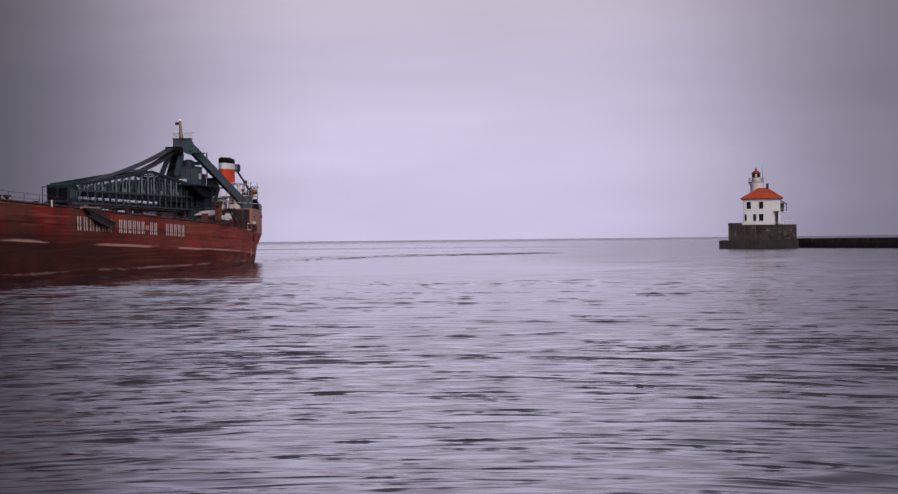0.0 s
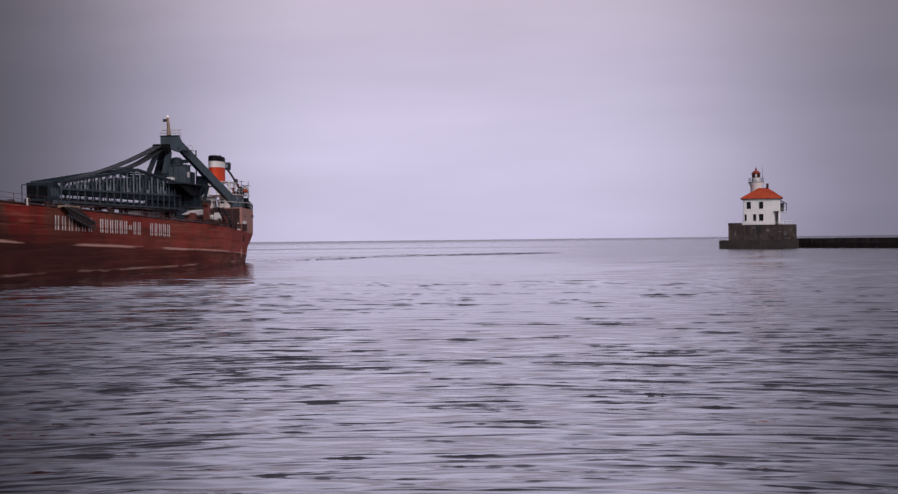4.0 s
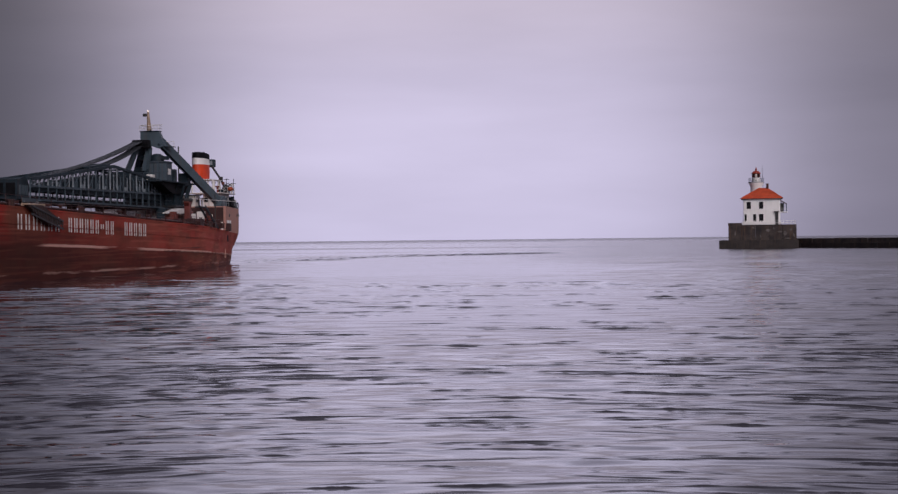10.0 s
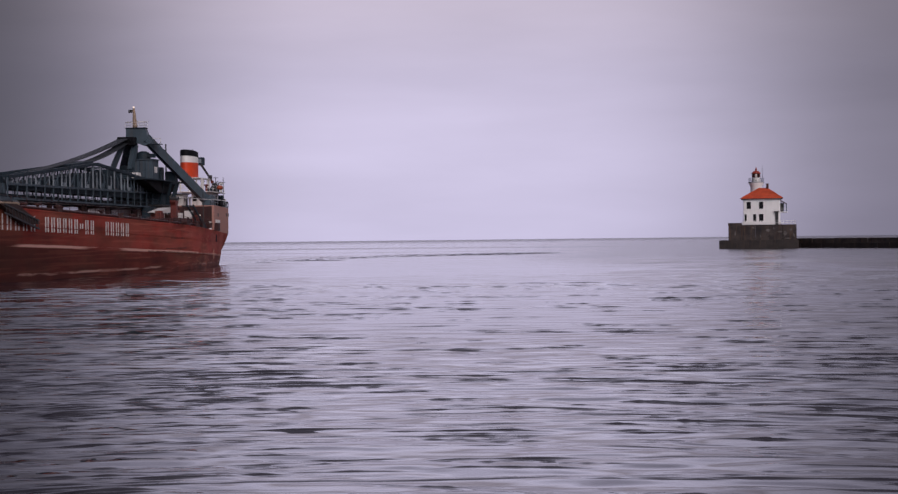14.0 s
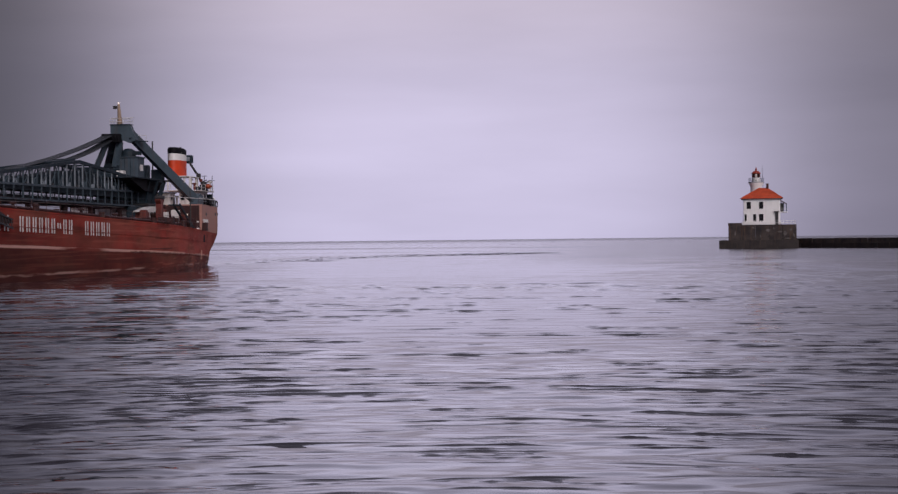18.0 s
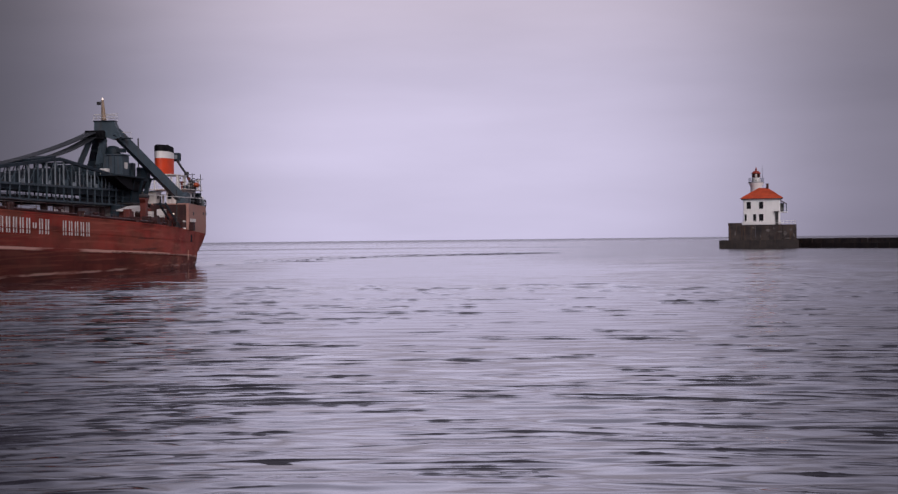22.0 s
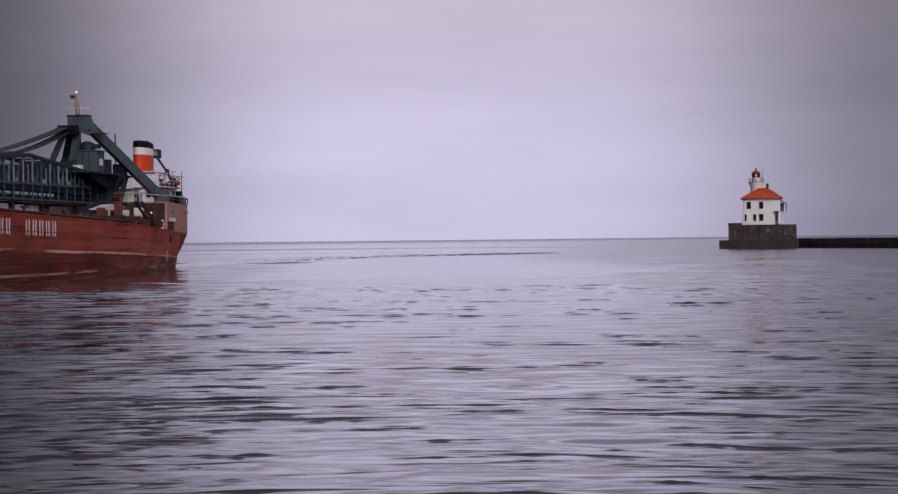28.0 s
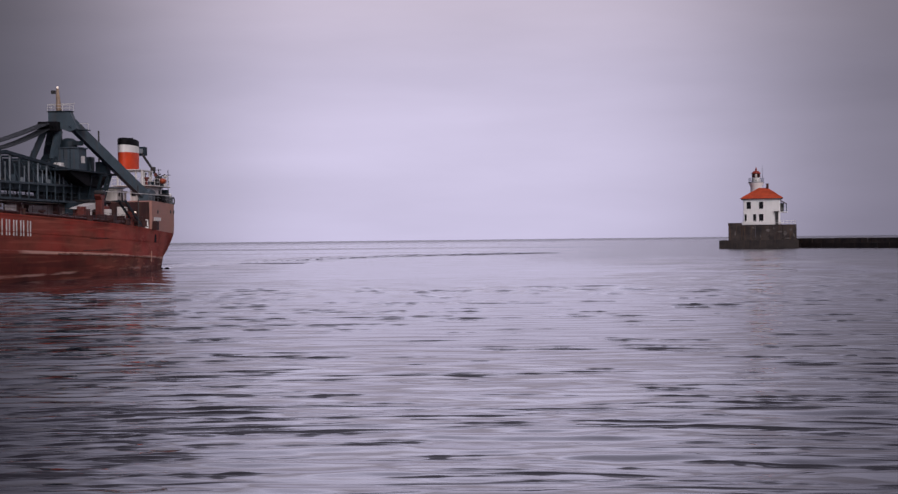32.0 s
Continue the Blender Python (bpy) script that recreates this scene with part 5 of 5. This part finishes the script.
    # openings
    for x, z, w, hh in ((-3.35, 10.4, 1.1, 1.85), (-0.15, 10.4, 1.1, 1.85), (-4.2, 7.1, 0.55, 1.9), (-1.85, 7.1, 0.8, 1.9), (-0.15, 7.1, 1.1, 1.9)):
        window(h, x, z, w, hh, -4.2)
    bm = B()
    box(bm, (3.5, -4.55, 6.22), (4.25, -4.15, 9.5), 0.03)
    door = part("door", bm, IRON, h, "dark doorway")
    bm = B()
    box(bm, (3.2, -4.8, 9.5), (4.5, -4.31, 9.72), 0.03)
    part("door_hood", bm, IRON, door)
    # balcony at the side
    bm = B()
    box(bm, (4.77, -2.6, 9.4), (6.7, 1.0, 9.6), 0.03)
    bal = part("side_balcony", bm, STUCCO, h, "pale side balcony with dark opening")
    bm = B()
    prism(bm, [(4.77, 12.75), (6.5, 11.7), (6.5, 11.5), (4.77, 12.45)], 1, -2.8, 1.2)
    part("balcony_roof", bm, BRICK_DARK, bal)
    for x, y in ((6.4, -2.5), (6.4, 0.9), (5.6, -2.5)):
        bm = B()
        box(bm, (x - 0.08, y - 0.08, 9.6), (x + 0.08, y + 0.08, 11.65))
        part("balcony_post", bm, GREY_STEEL, bal)
    bm = B()
    box(bm, (4.78, -2.2, 9.65), (5.75, 0.6, 11.9), 0.03)
    part("balcony_door", bm, IRON, bal)
    for z in (10.1, 10.5):
        bm = B()
        tube(bm, [(4.8, -2.5, z), (6.6, -2.5, z), (6.6, 0.9, z)], 0.04, 5)
        part("balcony_rail", bm, SHIP_WHITE, bal)
    # station rail along the crib edge
    for i in range(14):
        x = -5.1 + i * 1.05
        bm = B()
        tube(bm, [(x, -5.45, 6.2), (x, -5.45, 7.25)], 0.05, 5)
        part("rail_post", bm, STUCCO, h)
    for z in (6.7, 7.2):
        bm = B()
        tube(bm, [(-5.1, -5.45, z), (8.6, -5.45, z), (8.6, 6.0, z)], 0.045, 5)
        part("rail", bm, STUCCO, h)
    return h


def wake():
    """Low ripples left on the water along the ship's track."""
    track = [Vector(p) for p in ((-37.2, 206, 0), (-36.2, 216, 0), (-33.6, 245, 0), (-30.5, 266, 0), (-26.0, 285, 0), (-20.8, 302, 0), (-13.0, 318, 0), (-3.0, 333, 0), (9.0, 346, 0), (24.0, 358, 0))]
    bm = B()
    rnd = random.Random(8)
    for k in range(8):
        off = (k - 1.5) * 1.15 + rnd.uniform(-0.4, 0.4)
        prev = None
        pts = []
        for a, c in zip(track, track[1:]):
            for q in range(8):
                pts.append(a.lerp(c, q / 8))
        for i, p in enumerate(pts):
            d = (pts[min(i + 1, len(pts) - 1)] - pts[max(i - 1, 0)]).normalized()
            s = Vector((-d.y, d.x, 0))
            t = i / len(pts)
            wob = math.sin(i * 0.55 + k * 2.1) * 0.35
            h = 0.24 * (0.75 + 0.25 * math.sin(i * 0.23 + k * 2.3)) * (1 - 0.2 * t)
            m = p + s * (off * (0.5 + t * 1.6) + wob)
            row = [bm.verts.new(m + s * w + Vector((0, 0, z))) for w, z in ((-0.55, -0.15), (-0.22, h * 0.6), (0, h), (0.28, h * 0.5), (0.7, -0.15))]
            if prev:
                for j in range(4):
                    bm.faces.new((prev[j], row[j], row[j + 1], prev[j + 1]))
            prev = row
    bmesh.ops.recalc_face_normals(bm, faces=bm.faces)
    w = shade(part("wake", bm, WATER, None), 180)
    return tagged(w, "low dark wake ripples trailing on the water", "wake", kind="stuff")


def stern_wash():
    """Short steep ripples churned up behind the rudder; they keep pace with the ship."""
    rng = np.random.RandomState(31)
    bm = B()
    for k in range(70):
        back = 3.0 + 40.0 * rng.uniform() ** 1.8
        x, y = -back + 6.0, rng.normal(0.6, 1.6 + 0.11 * back)
        length = rng.uniform(1.2, 3.4) * (1 + back / 40)
        high = rng.uniform(0.10, 0.26) * (1 - back / 60)
        wide, turn = high * rng.uniform(2.2, 3.6), rng.normal(1.5, 0.25)
        d, q = Vector((math.cos(turn), math.sin(turn), 0)), Vector((-math.sin(turn), math.cos(turn), 0))
        prev = None
        for i in range(9):
            t = i / 4 - 1
            h = high * max(0.0, 1 - abs(t) ** 1.7) * (0.8 + 0.3 * math.sin(5 * t + k))
            c = Vector((x, y, 0)) + d * (t * length) + q * (0.15 * math.sin(3 * t + k))
            row = [bm.verts.new(c + q * (w * wide) + Vector((0, 0, z))) for w, z in ((-1.0, -0.05), (-0.35, h * 0.6), (0.0, h), (0.4, h * 0.5), (1.1, -0.05))]
            if prev:
                for j in range(4):
                    bm.faces.new((prev[j], row[j], row[j + 1], prev[j + 1]))
            prev = row
    bmesh.ops.recalc_face_normals(bm, faces=bm.faces)
    w = shade(part("stern_wash", bm, WATER, None), 180)
    return tagged(w, "short dark ripples churned up behind the stern", "wake", kind="stuff")


breakwater()
wake()
wash = stern_wash()
foundation()
lighthouse()


# ---------------------------------------------------------------- movement
def motions():
    def at(t):
        u = t / 32.0
        x = -35.435 - 5.143 * u - 0.591 * u * u
        y = 265.63 - 53.58 * u + 2.48 * u * u
        return pose(x, y, 0, 0, 0, -96.694 + 0.3875 * u)
    for thing in (ship, wash):
        walk(thing, [(t, at(t)) for t in range(0, 33, 4)])
    walk(water, [(0.0, pose(0, 5, 0)), (32.0, pose(0, 5 + DRIFT * 32, 0))])


motions()
